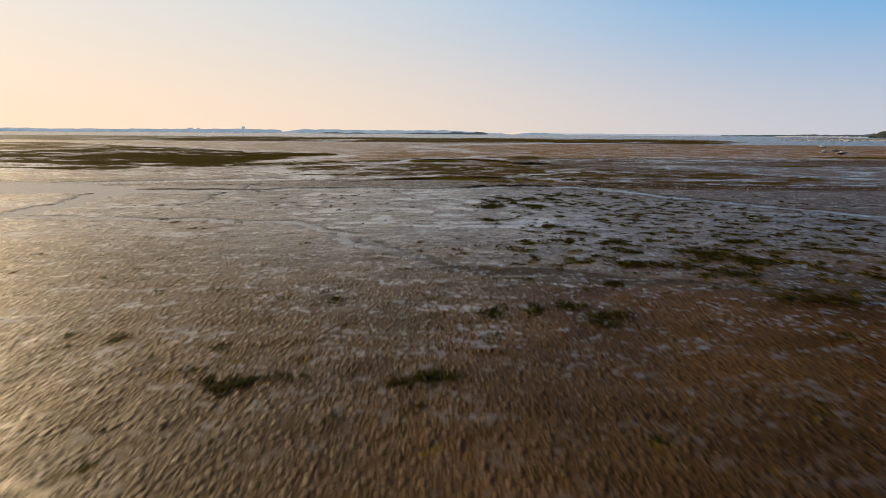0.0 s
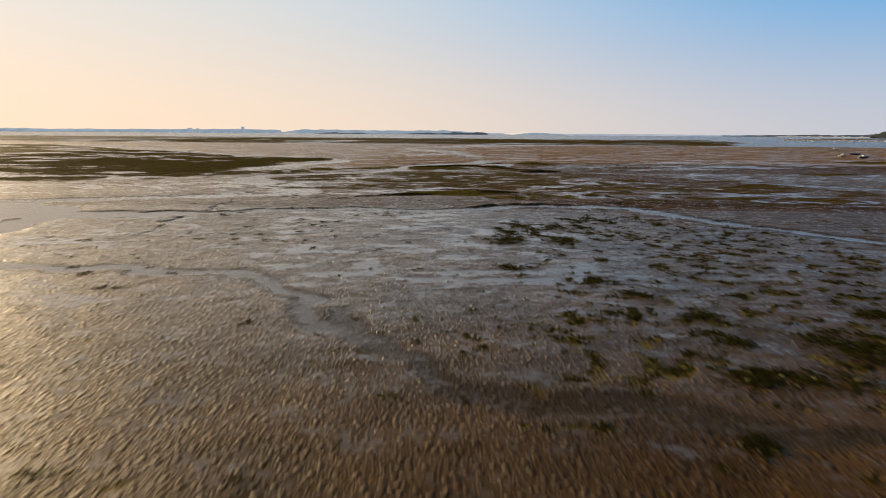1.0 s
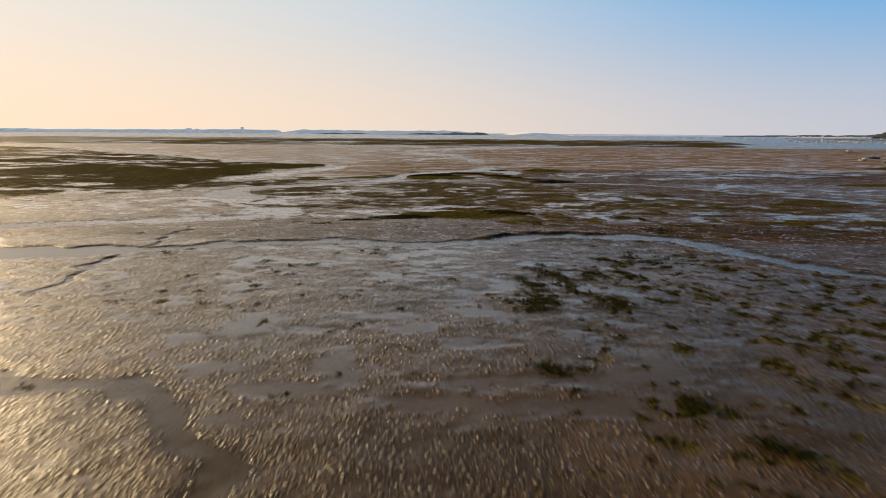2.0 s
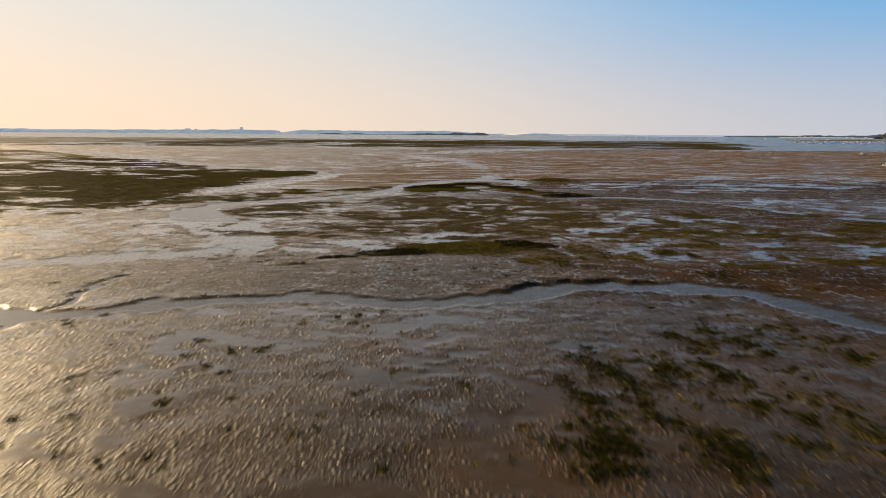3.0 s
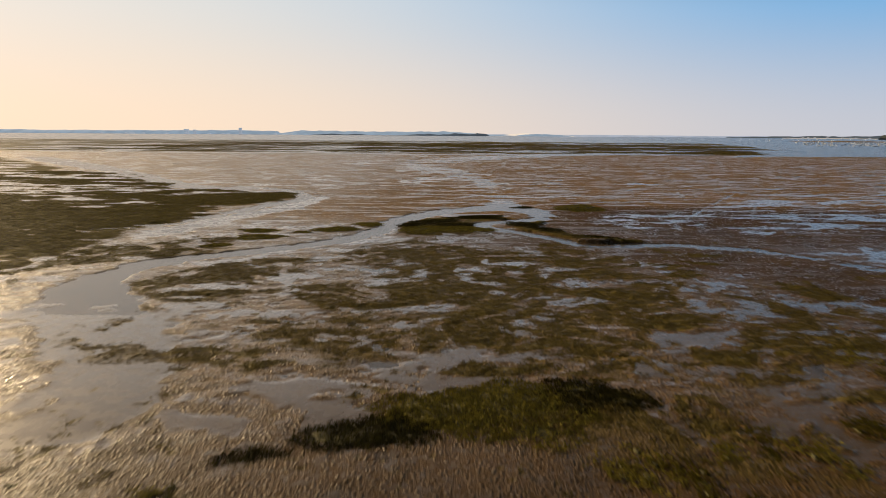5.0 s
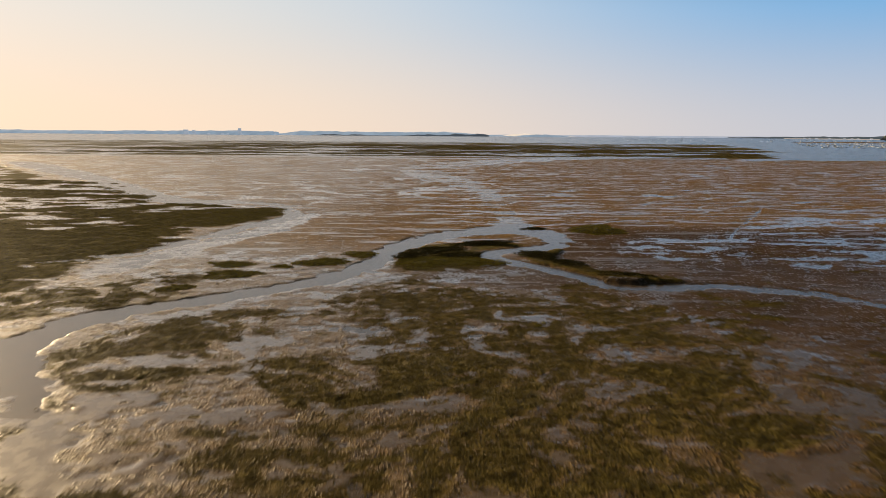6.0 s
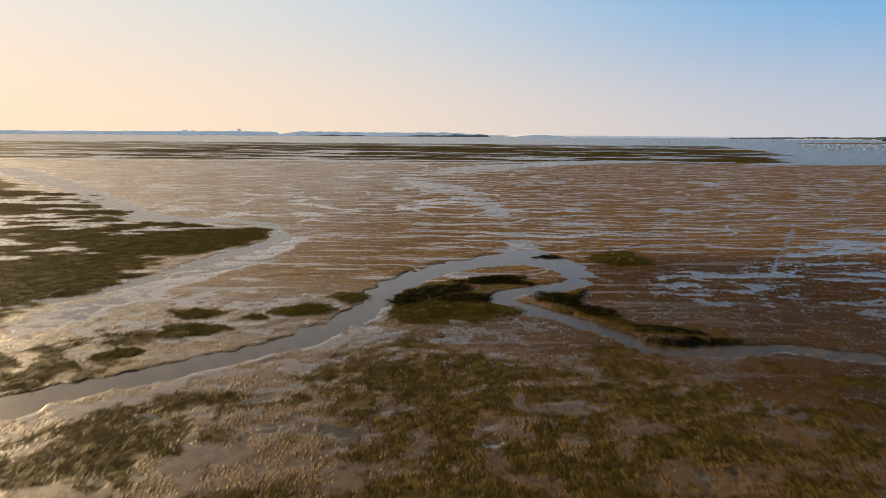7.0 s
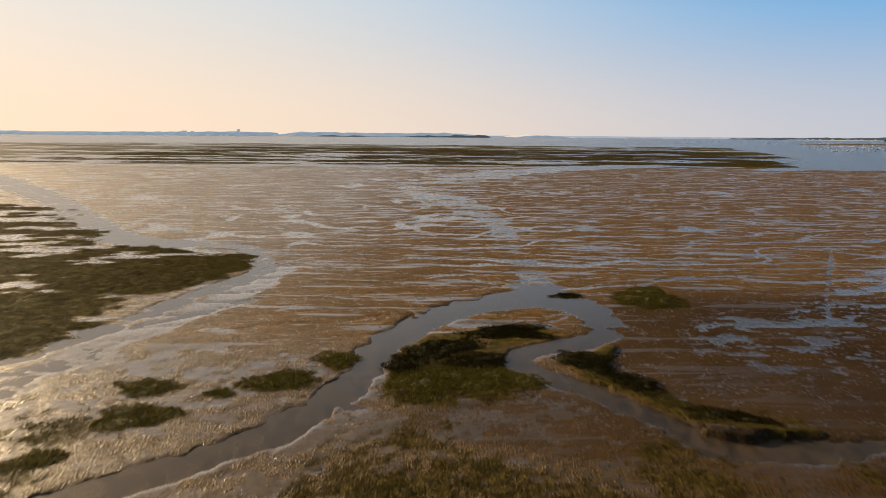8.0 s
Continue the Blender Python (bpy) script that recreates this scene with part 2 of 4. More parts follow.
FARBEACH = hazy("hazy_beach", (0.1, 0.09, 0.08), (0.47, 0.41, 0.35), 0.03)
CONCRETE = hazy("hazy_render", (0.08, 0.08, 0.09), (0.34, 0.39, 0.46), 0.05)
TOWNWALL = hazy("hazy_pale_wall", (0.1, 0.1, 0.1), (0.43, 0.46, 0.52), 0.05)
PALEWALL = plain("pale_render_wall", (0.62, 0.57, 0.50), 0.85, 0, 0.1, 0.3)
TILE = plain("terracotta_roof", (0.36, 0.20, 0.13), 0.85, 0, 0.2, 0.5)
PANE = plain("dark_window", (0.09, 0.11, 0.14), 0.15, 0, 0.1, 0.5)


# ---------------------------------------------------------------- small tools
def part(name, bm, material, parent=None, label="", smooth=False):
    me = bpy.data.meshes.new(name)
    bm.to_mesh(me)
    bm.free()
    me.materials.append(material)
    if smooth:
        me.shade_smooth()
    ob = new(name, me)
    if parent is not None:
        ob.parent = parent
    if label:
        ob["label"] = label
    return ob


def raw(name, verts, faces, material, parent=None, smooth=False):
    """One mesh from numpy arrays of corners (n, 3) and equal faces (m, k)."""
    me = bpy.data.meshes.new(name)
    verts, faces = np.asarray(verts, np.float32), np.asarray(faces, np.int32)
    n, k = faces.shape
    me.vertices.add(len(verts))
    me.vertices.foreach_set("co", verts.ravel())
    me.loops.add(n * k)
    me.loops.foreach_set("vertex_index", faces.ravel())
    me.polygons.add(n)
    me.polygons.foreach_set("loop_start", np.arange(0, n * k, k, dtype=np.int32))
    me.update(calc_edges=True)
    me.materials.append(material)
    if smooth:
        me.shade_smooth()
    ob = new(name, me)
    if parent is not None:
        ob.parent = parent
    return ob


def empty(name, m):
    ob = new(name)
    ob.matrix_world = m
    return ob


def box(bm, x0, x1, y0, y1, z0, z1, bevel=0.0):
    g = bmesh.ops.create_cube(bm, size=1.0, matrix=Matrix.LocRotScale(
        ((x0 + x1) / 2, (y0 + y1) / 2, (z0 + z1) / 2), None, (x1 - x0, y1 - y0, z1 - z0)))
    if bevel:
        edges = {e for v in g["verts"] for e in v.link_edges}
        bmesh.ops.bevel(bm, geom=list(edges), offset=bevel, segments=2, affect="EDGES", profile=0.6)


def rod(bm, a, b, r0, r1, sides=8):
    a, b = Vector(a), Vector(b)
    m = Matrix.Translation((a + b) / 2) @ (b - a).to_track_quat("Z", "Y").to_matrix().to_4x4()
    bmesh.ops.create_cone(bm, cap_ends=True, segments=sides, radius1=r0, radius2=r1, depth=(b - a).length, matrix=m)


# value noise on arrays
def lattice(ix, iy, seed):
    h = (ix.astype(np.int64) * 374761393 + iy.astype(np.int64) * 668265263 + seed * 1442695041) & 0xFFFFFFFF
    h = ((h ^ (h >> 13)) * 1274126177) & 0xFFFFFFFF
    return ((h ^ (h >> 16)) & 0xFFFF) / 32767.5 - 1.0


def vnoise(x, y, seed=0):
    fx, fy = np.floor(x), np.floor(y)
    u, v = x - fx, y - fy
    u, v = u * u * (3 - 2 * u), v * v * (3 - 2 * v)
    a, b = lattice(fx, fy, seed), lattice(fx + 1, fy, seed)
    c, d = lattice(fx, fy + 1, seed), lattice(fx + 1, fy + 1, seed)
    return (a + (b - a) * u) * (1 - v) + (c + (d - c) * u) * v


def fbm(x, y, size, octaves=3, seed=0, gain=0.5):
    total, amp = 0.0, 1.0
    for k in range(octaves):
        f = 2.03 ** k / size
        total = total + amp * vnoise(x * f + 17.3 * k, y * f - 9.1 * k, seed + k)
        amp *= gain
    return total


def step(v, a, b):
    u = np.clip((v - a) / (b - a), 0, 1)
    return u * u * (3 - 2 * u)


def curve(points, n=6):
    """A smooth line through points of any width (Catmull-Rom)."""
    p = np.array(points, float)
    q = np.vstack([2 * p[0] - p[1], p, 2 * p[-1] - p[-2]])
    out = []
    for k in range(1, len(q) - 2):
        for u in np.arange(n) / n:
            a, b, c, d = q[k - 1:k + 3]
            out.append(0.5 * (2 * b + (c - a) * u + (2 * a - 5 * b + 4 * c - d) * u * u + (3 * b - a - 3 * c + d) * u ** 3))
    out.append(p[-1])
    return np.array(out)


def along(x, y, points, reach=2.5, n=6):
    """Distance from a line of (x, y, half width), in half widths; 9 where far."""
    best = np.full(x.shape, 9.0)
    line = curve(points, n)
    far = line[:, 2].max() * reach + 1
    keep = np.nonzero((x > line[:, 0].min() - far) & (x < line[:, 0].max() + far) & (y > line[:, 1].min() - far) & (y < line[:, 1].max() + far))[0]
    kx, ky, kept = x[keep], y[keep], best[keep]
    for a, b in zip(line[:-1], line[1:]):
        w = max(a[2], b[2]) * reach + 1
        near = np.nonzero((kx > min(a[0], b[0]) - w) & (kx < max(a[0], b[0]) + w) & (ky > min(a[1], b[1]) - w) & (ky < max(a[1], b[1]) + w))[0]
        if not len(near):
            continue
        px, py = kx[near], ky[near]
        ex, ey = b[0] - a[0], b[1] - a[1]
        u = np.clip(((px - a[0]) * ex + (py - a[1]) * ey) / (ex * ex + ey * ey + 1e-9), 0, 1)
        d = np.hypot(px - a[0] - u * ex, py - a[1] - u * ey) / (a[2] + (b[2] - a[2]) * u)
        kept[near] = np.minimum(kept[near], d)
    best[keep] = kept
    return best


def inside(x, y, corners, rim=60.0):
    """Signed distance to a polygon, in metres, positive inside; -rim where farther out than that."""
    c = np.array(corners, float)
    out = np.full(x.shape, -rim)
    keep = np.nonzero((x > c[:, 0].min() - rim) & (x < c[:, 0].max() + rim) & (y > c[:, 1].min() - rim) & (y < c[:, 1].max() + rim))[0]
    kx, ky = x[keep], y[keep]
    d = np.full(kx.shape, 1e9)
    odd = np.zeros(kx.shape, bool)
    for (ax, ay), (bx, by) in zip(c, np.roll(c, -1, 0)):
        ex, ey = bx - ax, by - ay
        u = np.clip(((kx - ax) * ex + (ky - ay) * ey) / (ex * ex + ey * ey), 0, 1)
        d = np.minimum(d, np.hypot(kx - ax - u * ex, ky - ay - u * ey))
        odd ^= ((ay > ky) != (by > ky)) & (kx < ex * (ky - ay) / (ey if ey else 1e-9) + ax)
    out[keep] = np.maximum(np.where(odd, d, -d), -rim)
    return out


# ---------------------------------------------------------------- the flat: rills, creeks, pools, meadows
RILL = [(-60, 57, 1.3), (-42, 55, 1.2), (-30, 54, 1.1), (-16, 53, 1.1), (-12, 50.6, 1.0), (-9.2, 47.8, 0.95), (-6.6, 43, 0.9), (-3.4, 40.2, 0.85), (-1, 36.8, 0.8),
        (1.3, 34.2, 0.75), (7, 33.4, 0.7), (12, 31.6, 0.6), (17, 30, 0.5)]
CREEK_NEAR = [(-75, 76, 5), (-52, 80, 3.5), (-36, 81.6, 2.4), (-28, 82.4, 1.2), (-23.5, 85.2, 1.2), (-15, 86.9, 1.3), (-10.5, 88, 1.3), (-6.7, 86.8, 1.45), (-2, 86.4, 1.5), (3.5, 88.3, 1.45),
              (7, 91, 1.5), (13, 91.8, 1.6), (20, 91.2, 1.6), (24, 88, 1.6), (27, 81.5, 1.5), (31, 75.5, 1.3), (36, 69.4, 1.2), (44, 60, 1.1), (60, 48, 1.1)]
POOL_NEAR = [(-95, 92, 6), (-70, 88, 5.5), (-55, 86, 4.5), (-46, 82, 2.5), (-43, 70, 1.6), (-42, 58, 1.5)]
CREEK_MAIN = [(-60, 92, 3), (-45, 98, 2.2), (-31, 103, 2.2), (-25, 106.5, 3.0), (-25, 113, 3.6), (-32, 123, 4.4), (-39, 132, 3.6), (-42, 141, 2.3), (-40, 149, 1.8),
              (-33, 155.5, 1.6), (-24, 162, 1.7), (-17, 171, 1.7), (-13.6, 180, 1.6), (-11.5, 190, 2.1), (-4, 203, 2.8), (4, 208, 3.6), (11, 212, 4.4)]
CREEK_SIDE = [(8, 211, 4.0), (14.5, 208, 3.4), (17.5, 200, 2.2), (15.4, 192, 1.8), (7, 188, 1.7), (3.4, 184, 1.6), (6, 179.6, 1.6), (11, 174.8, 1.5), (15, 170, 1.4),
              (18, 165.2, 1.5), (24, 164.4, 1.6), (32, 165, 1.5), (43, 161, 1.4), (51, 151.5, 1.5), (58, 138, 1.5), (80, 120, 1.5)]
CREEK_FAR = [(11, 212, 3.6), (11.3, 235, 2.4), (10, 262, 2.6), (9, 300, 4), (-3, 346, 9), (-14, 392, 11), (-14, 441, 16), (12, 503, 17), (67, 573, 16), (134, 631, 15), (260, 690, 20)]
MEADOW_CREEK = [(-72, 168, 1.6), (-62, 175, 1.6), (-54.5, 184, 1.9), (-49.5, 195, 1.6), (-44.5, 212, 1.9), (-39.5, 228, 2.6), (-46, 243, 2.0), (-55, 254, 2.2), (-80, 258, 4.4),
                (-104, 280, 5.5), (-120, 300, 5.5), (-150, 337, 5), (-210, 400, 7), (-277, 470, 8)]
MEADOW_POOL = [(-36, 232, 1.5), (-37, 222, 2.4), (-40, 206, 2.6), (-47, 186, 2.5), (-51, 172, 2.8)]
DRAIN = [(88, 262, 0.12), (79, 246, 0.25), (70, 232, 0.16), (58, 214, 0.14), (51, 202, 0.25)]
FLAT_RILL_R = [(28, 176, 0.4), (40, 182, 0.6), (60, 178, 0.5), (75, 165, 0.5)]
FAR_DITCH = [(-300, 690, 7), (-150, 655, 6), (-60, 600, 6), (20, 596, 7), (120, 640, 7), (240, 640, 9)]
MEADOW_LEFT = [(-165, 330), (-120, 309), (-118, 286), (-84, 254), (-57, 249), (-42, 233), (-48, 210), (-53, 193), (-59, 178), (-56, 160),
               (-56, 148), (-60, 134), (-78, 124), (-160, 132), (-320, 200), (-420, 470), (-300, 470)]
MEADOW_MID = [(-19, 155), (-15, 164), (-8, 168), (-4, 163), (5, 161), (15, 164), (19, 158), (18, 146), (28, 138), (40, 130), (36, 116), (18, 111), (0, 114), (-12, 116), (-22, 122),
              (-28, 131), (-17, 136), (-13, 146)]
WEED_STRIPS = ([(-37, 137), (-36, 146), (-31, 151), (-23, 151), (-21, 146), (-22, 141), (-27, 141), (-32, 135)],
               [(-66, 146), (-58, 160), (-47, 161), (-44, 165.5), (-37, 166), (-34, 159), (-42, 152), (-47, 148), (-58, 140)])
PANS = [(20, 190), (30, 199), (45, 203), (74, 232), (122, 238), (150, 215), (82, 181), (58, 174), (46, 178), (31, 177)]
MOTTLE = [(-34, 118), (-33, 145), (-15, 158), (-8, 178), (4, 177), (14, 166), (45, 155), (75, 118), (60, 92), (30, 98), (10, 104), (-12, 108)]
CRACK = [(-29.2, 94.5, 0.3), (-29.6, 90, 0.35), (-29.5, 86, 0.3), (-29.8, 80.5, 0.35), (-29.1, 73.5, 0.25), (-28.7, 68, 0.2)]
WEDGE = [(-11.5, 185), (-6, 192), (4, 197), (11, 193.5), (4, 188), (0.5, 184), (5.5, 176.5), (-4, 171), (-12, 171.5), (-11, 178)]
BANK_WEED = [(15.5, 188, 0.9), (11, 181, 1.6), (15, 175.5, 1.5), (19, 170.5, 1.7), (24, 167.6, 1.0), (28, 167.4, 0.5)]
EVEN = [(-9, 167), (-1, 174), (9, 174.5), (16, 167), (46, 158), (60, 136), (75, 110), (50, 118), (38, 140), (20, 158), (0, 166)]
UNDERCUT = [(15.6, 170.2, 0.5), (18.5, 167.6, 0.9), (22, 166.6, 1.0), (25.5, 166.5, 0.5)]
TUFT_FIELD = [(3, 36), (7, 78), (16, 87), (32, 72), (60, 50), (52, 26), (30, 22), (14, 30)]


def relief(x, y):
    """Height of the flat and what covers it, at arrays of places."""
    wx = x + 2.2 * fbm(x, y, 9, 2, 11)
    wy = y + 2.2 * fbm(x, y, 9, 2, 12)
    jx, jy = x + 0.75 * fbm(x, y, 2.6, 3, 13, 0.6), y + 0.75 * fbm(x, y, 2.6, 3, 14, 0.6)
    plainness = step(y - 24 * step(x, 8, 26), 176, 203)                     # the rippled sand beyond the creeks
    far = step(y, 560, 690)
    swell = fbm(x, y, 13, 3, 21)
    lumps = fbm(jx * 0.8, jy, 1.2, 3, 31, 0.6)
    even = step(x + 0.3 * (y - 180), 9, 17) * step(y, 160, 168) * (1 - step(y - 24 * step(x, 8, 26), 182, 204))
    even = np.maximum(even, step(inside(wx, wy, EVEN), -4, 1))
    rill_d, near_d, main_d = along(jx, jy, RILL), along(jx, jy, CREEK_NEAR), along(jx, jy, CREEK_MAIN)
    even = np.maximum(even, 0.9 * (1 - step(np.minimum(main_d, np.minimum(rill_d, near_d)), 0.9, 1.5)))
    film = np.maximum(1 - step(near_d, 0.8, 1.12), 0.8 * (1 - step(rill_d, 0.5, 1.05)) * (1 - 0.8 * step(x, -9, -1)))
    soaked = np.maximum((1 - step(rill_d, 0.8, 1.3)) * (1 - 0.7 * step(x, -6, 2)), 1 - step(near_d, 0.9, 1.2))
    film = np.maximum(film, 1 - step(main_d, 0.85, 1.12))
    lumps = lumps * (1 - 0.75 * even)
    z = 0.112 + 0.020 * swell + 0.033 * lumps + 0.012 * even
    # mud banks lie a little proud along the first rill, with thin standing water on their back
    tuft = step(inside(wx, wy, TUFT_FIELD), -3, 4)
    z += tuft * (0.028 * fbm(x * 0.75, y, 2.0, 2, 48) - 0.030)
    left_wet = np.exp(-((x + 26) / 22) ** 2 - ((y - 68) / 16) ** 2)
    z -= 0.065 * left_wet
    # second flat between the near creek and the main creek
    shelf = step(y + 4 * fbm(x, y, 14, 2, 46), 96, 108) * (1 - step(y, 178, 196))
    z += shelf * (0.050 * (1 - 0.9 * even) * fbm(x * 0.5, y, 1.7, 4, 47, 0.66) - 0.028 + 0.006 * step(x, -5, 12))
    mott = step(inside(wx, wy, MOTTLE), -4, 5)
    patches = fbm(wx * 0.6, wy * 1.2, 4.2, 5, 41, 0.66)
    z += mott * (0.055 * patches + 0.004)
    film = np.maximum(film, np.maximum(shelf, mott) * (1 - 0.5 * even) * step(fbm(x * 0.42 + 0.4 * jx, y, 2.6, 4, 49, 0.66) - 0.25 * patches, 0.22, 0.42))
    bank = step(y + 3 * fbm(x, y, 12, 2, 38), 30, 56) * (1 - step(y, 82, 90)) * step(near_d, 1.1, 1.5)
    film = np.maximum(film, bank * (1 - 0.75 * step(x, 2, 20)) * step(fbm(x * 0.5, y, 1.5, 4, 37, 0.66) + 0.25 * fbm(x, y, 11, 2, 36), 0.26, 0.55))
    pans = step(inside(wx, wy, PANS), -3, 4)
    film = film * (1 - 0.25 * step(x, 10, 40) * shelf)
    film = np.maximum(film, 0.9 * pans * step(fbm(x * 0.35, y, 2.2, 4, 50, 0.70) + 0.3 * fbm(x, y, 14, 2, 35), 0.06, 0.34))
    # sand ripples: long crests across the view, breaking up sideways
    turns = np.log(np.maximum(4.6 + 0.042 * (y - 0.08 * x - 195), 2.0)) / 0.042
    turns = turns + 0.75 * fbm(x * 0.55, y, 27, 3, 51) + 0.30 * fbm(x, y, 8, 2, 52)
    ripple = 1 - 2 * np.exp(-(np.sin(np.pi * turns) / 0.25) ** 2)
    ripple2 = 1 - 2 * np.exp(-(np.sin(np.pi * (turns * 0.29 + 0.8 * fbm(x, y, 25, 2, 53))) / 0.26) ** 2)
    fade = 1 - step(y, 520, 640)
    broken = fbm(x * 0.6, y, 13, 4, 54, 0.62)
    sandz = 0.020 - 0.004 * step(x, 0, 25) + (0.054 * ripple + 0.030 * ripple2) * fade + 0.030 * broken + 0.010 * fbm(x, y, 60, 2, 56) + 0.025 * lumps
    smooth_left = np.exp(-((x + 22) / 20) ** 2 - ((y - 215) / 30) ** 2)
    sandz += 0.07 * smooth_left
    trough = np.maximum(np.exp(-(np.sin(np.pi * turns) / 0.30) ** 2) * step(broken, -0.35, 0.25), np.exp(-(np.sin(np.pi * (turns * 0.29 + 0.8 * fbm(x, y, 25, 2, 53))) / 0.20) ** 2) * step(broken, -0.6, 0.0))
    trough = trough * (1 - 0.8 * smooth_left) * (1 - 0.26 * step(x, 15, 60)) * (1 - 0.4 * step(x, 150, 320))
    film = np.maximum(film, plainness * fade * trough)
    z = z * (1 - plainness) + sandz * plainness
    # meadow on the sun's side
    ml = inside(x + 5 * fbm(x, y, 16, 4, 61, 0.62), y + 5 * fbm(x, y, 16, 4, 62, 0.62), MEADOW_LEFT)
    meadow = step(ml, -0.8, 2.2)
    holes = fbm(x * 0.55, y * 1.3, 9, 4, 63, 0.62)
    gaps = holes + 0.45 * fbm(x * 0.5, y * 1.2, 2.6, 3, 64, 0.6) - 0.3 * step(-x, 78, 135) - 0.25 * step(-y, -170, -140)
    z = z * (1 - meadow) + meadow * (0.19 + 0.13 * np.minimum(holes + 0.25, 0.25) + 0.05 * lumps)
    # far meadows: a dark front, then broken strips
    edge = y - 655 + 60 * fbm(x, y, 180, 3, 71) + 0.0009 * np.abs(x) * np.abs(x) * 0.1
    strips = fbm(x * 0.42, y, 34, 4, 72, 0.68)
    farz = 0.10 + 0.30 * strips
    z = z * (1 - far) + farz * far
    # standing water lies level
    level = step(film, 0.25, 0.55)
    z = z * (1 - level) + level * (0.030 * plainness + (1 - plainness) * (0.085 + 0.02 * swell) * (1 - meadow) + 0.13 * meadow * (1 - plainness)) * (1 - far) + level * far * z
    # creeks and pools
    cut, silt_shade = np.zeros_like(x), np.zeros_like(x)
    for line, depth, soft in ((RILL, 0.07, 1.5), (CREEK_NEAR, 0.30, 1.25), (POOL_NEAR, 0.22, 1.5), (CREEK_MAIN, 0.32, 1.55), (CREEK_SIDE, 0.32, 1.5),
                              (CREEK_FAR, 0.075, 1.8), (MEADOW_CREEK, 0.16, 1.6), (MEADOW_POOL, 0.055, 1.9), (DRAIN, 0.12, 1.8), (CRACK, 0.14, 2.0), (FAR_DITCH, 0.22, 1.5)):
        d = rill_d if line is RILL else near_d if line is CREEK_NEAR else main_d if line is CREEK_MAIN else along(jx, jy, line)
        if line is CREEK_FAR:
            depth = 0.075 - 0.03 * step(-y, -340, -240) * step(y, 222, 240)
        if line is MEADOW_POOL:
            film = np.maximum(film, 0.9 * (1 - step(d, 0.7, 1.9)))
        if line is CREEK_SIDE:
            depth = 0.32 - 0.15 * step(y, 180, 190) - 0.20 * step(x, 22, 30)
        if line is RILL:
            depth = 0.045 - 0.02 * step(x, -7, 3)
        if line is CREEK_MAIN:
            depth = 0.32 - 0.26 * step(-y, -140, -124) - 0.15 * step(y, 184, 194)
        if line is CREEK_NEAR:
            depth = 0.30 - 0.24 * step(x, -34, -27)
        if line not in (CREEK_FAR, DRAIN, FAR_DITCH, MEADOW_CREEK, MEADOW_POOL):
            silt_shade = np.maximum(silt_shade, (0.8 if line is RILL else 0.9 * step(y, 70, 76) * (1 - 0.8 * step(-y, -200, -124) * step(y, 96, 100))) * (1 - step(d, 0.95 if line in (CREEK_NEAR, RILL) else 0.7, 1.5)))
        cut = np.maximum(cut, depth * (1 - step(d, 0.72, soft)))
    z = z - cut + 0.07 * fbm(x * 0.8, y, 2.0, 3, 57, 0.6) * (cut > 0.1) * (near_d > 1.4)
    drain = 1 - step(along(x, y, DRAIN), 0.7, 1.5)
    z = z * (1 - drain) - 0.04 * drain
    # banks: the far lip of the near creek and the undercut bend of the side creek stand up
    for edge, high in (([(3, 90.5, 1.4), (5.5, 93.0, 2.0), (8.6, 94.0, 2.2), (12, 94.0, 1.6), (15, 93.8, 1.2)], 0.13), ([(-27, 84.8, 1.2), (-22.5, 86.6, 1.6), (-16, 88.2, 1.2)], 0.04)):
        z += high * (1 - step(along(x, y, edge), 0.25, 1.4)) * step(near_d, 1.0, 1.12) * (1 + 0.5 * fbm(x, y, 1.6, 2, 58))
    lip = along(x, y, BANK_WEED)
    z += 0.30 * (1 - step(lip, 0.5, 1.4)) * (cut < 0.12)
    under = 1 - step(along(x, y, UNDERCUT), 0.6, 1.2)
    z += 0.42 * under * (cut < 0.16)
    # the undercut face is coloured dark to stand for the shade on it
    silt_shade = np.maximum(silt_shade, 0.85 * under)
    wedge = step(inside(wx * 0.4 + x * 0.6, wy * 0.4 + y * 0.6, WEDGE), -0.8, 1.2)
    z += 0.12 * wedge * (cut < 0.12)
    # the open bay: beyond the flats, and ahead on the shaded side
    shore = inside(x + 14 * fbm(x, y, 60, 3, 81), y + 14 * fbm(x, y, 60, 3, 82), [(255, 600), (400, 592), (5000, 560), (5000, 4990), (1500, 4990), (980, 2690), (560, 1240), (420, 850)])
    z -= 1.2 * step(shore, -10, 45)
    z -= 1.5 * step(y + 120 * fbm(x, y, 500, 3, 83), 1600, 1950)
    # cover
    weed = meadow * step(gaps, -0.75, -0.30)
    film = np.maximum(film, 0.95 * meadow * (1 - step(gaps, -0.95, -0.45)))
    weed = np.maximum(weed, mott * step(patches, 0.24, 0.68) * 0.85)
    mm = step(inside(wx, wy, MEADOW_MID), -3, 4)
    clear = step(fbm(wx, wy, 6.5, 3, 40), 0.05, 0.45) * step(-y, -146, -134)
    clear = np.maximum(clear, np.exp(-((x + 7) / 4.5) ** 2 - ((y - 130) / 3.2) ** 2))
    weed = np.maximum(weed, mm * (1 - clear) * (0.10 + 0.66 * step(fbm(wx, wy, 2.0, 4, 42, 0.65), -0.75, 0.30)))
    for strip in WEED_STRIPS:
        weed = np.maximum(weed, step(inside(wx, wy, strip), -1.5, 1.5) * 0.85 * step(fbm(wx, wy, 2.0, 4, 39, 0.65), -0.55, 0.15))
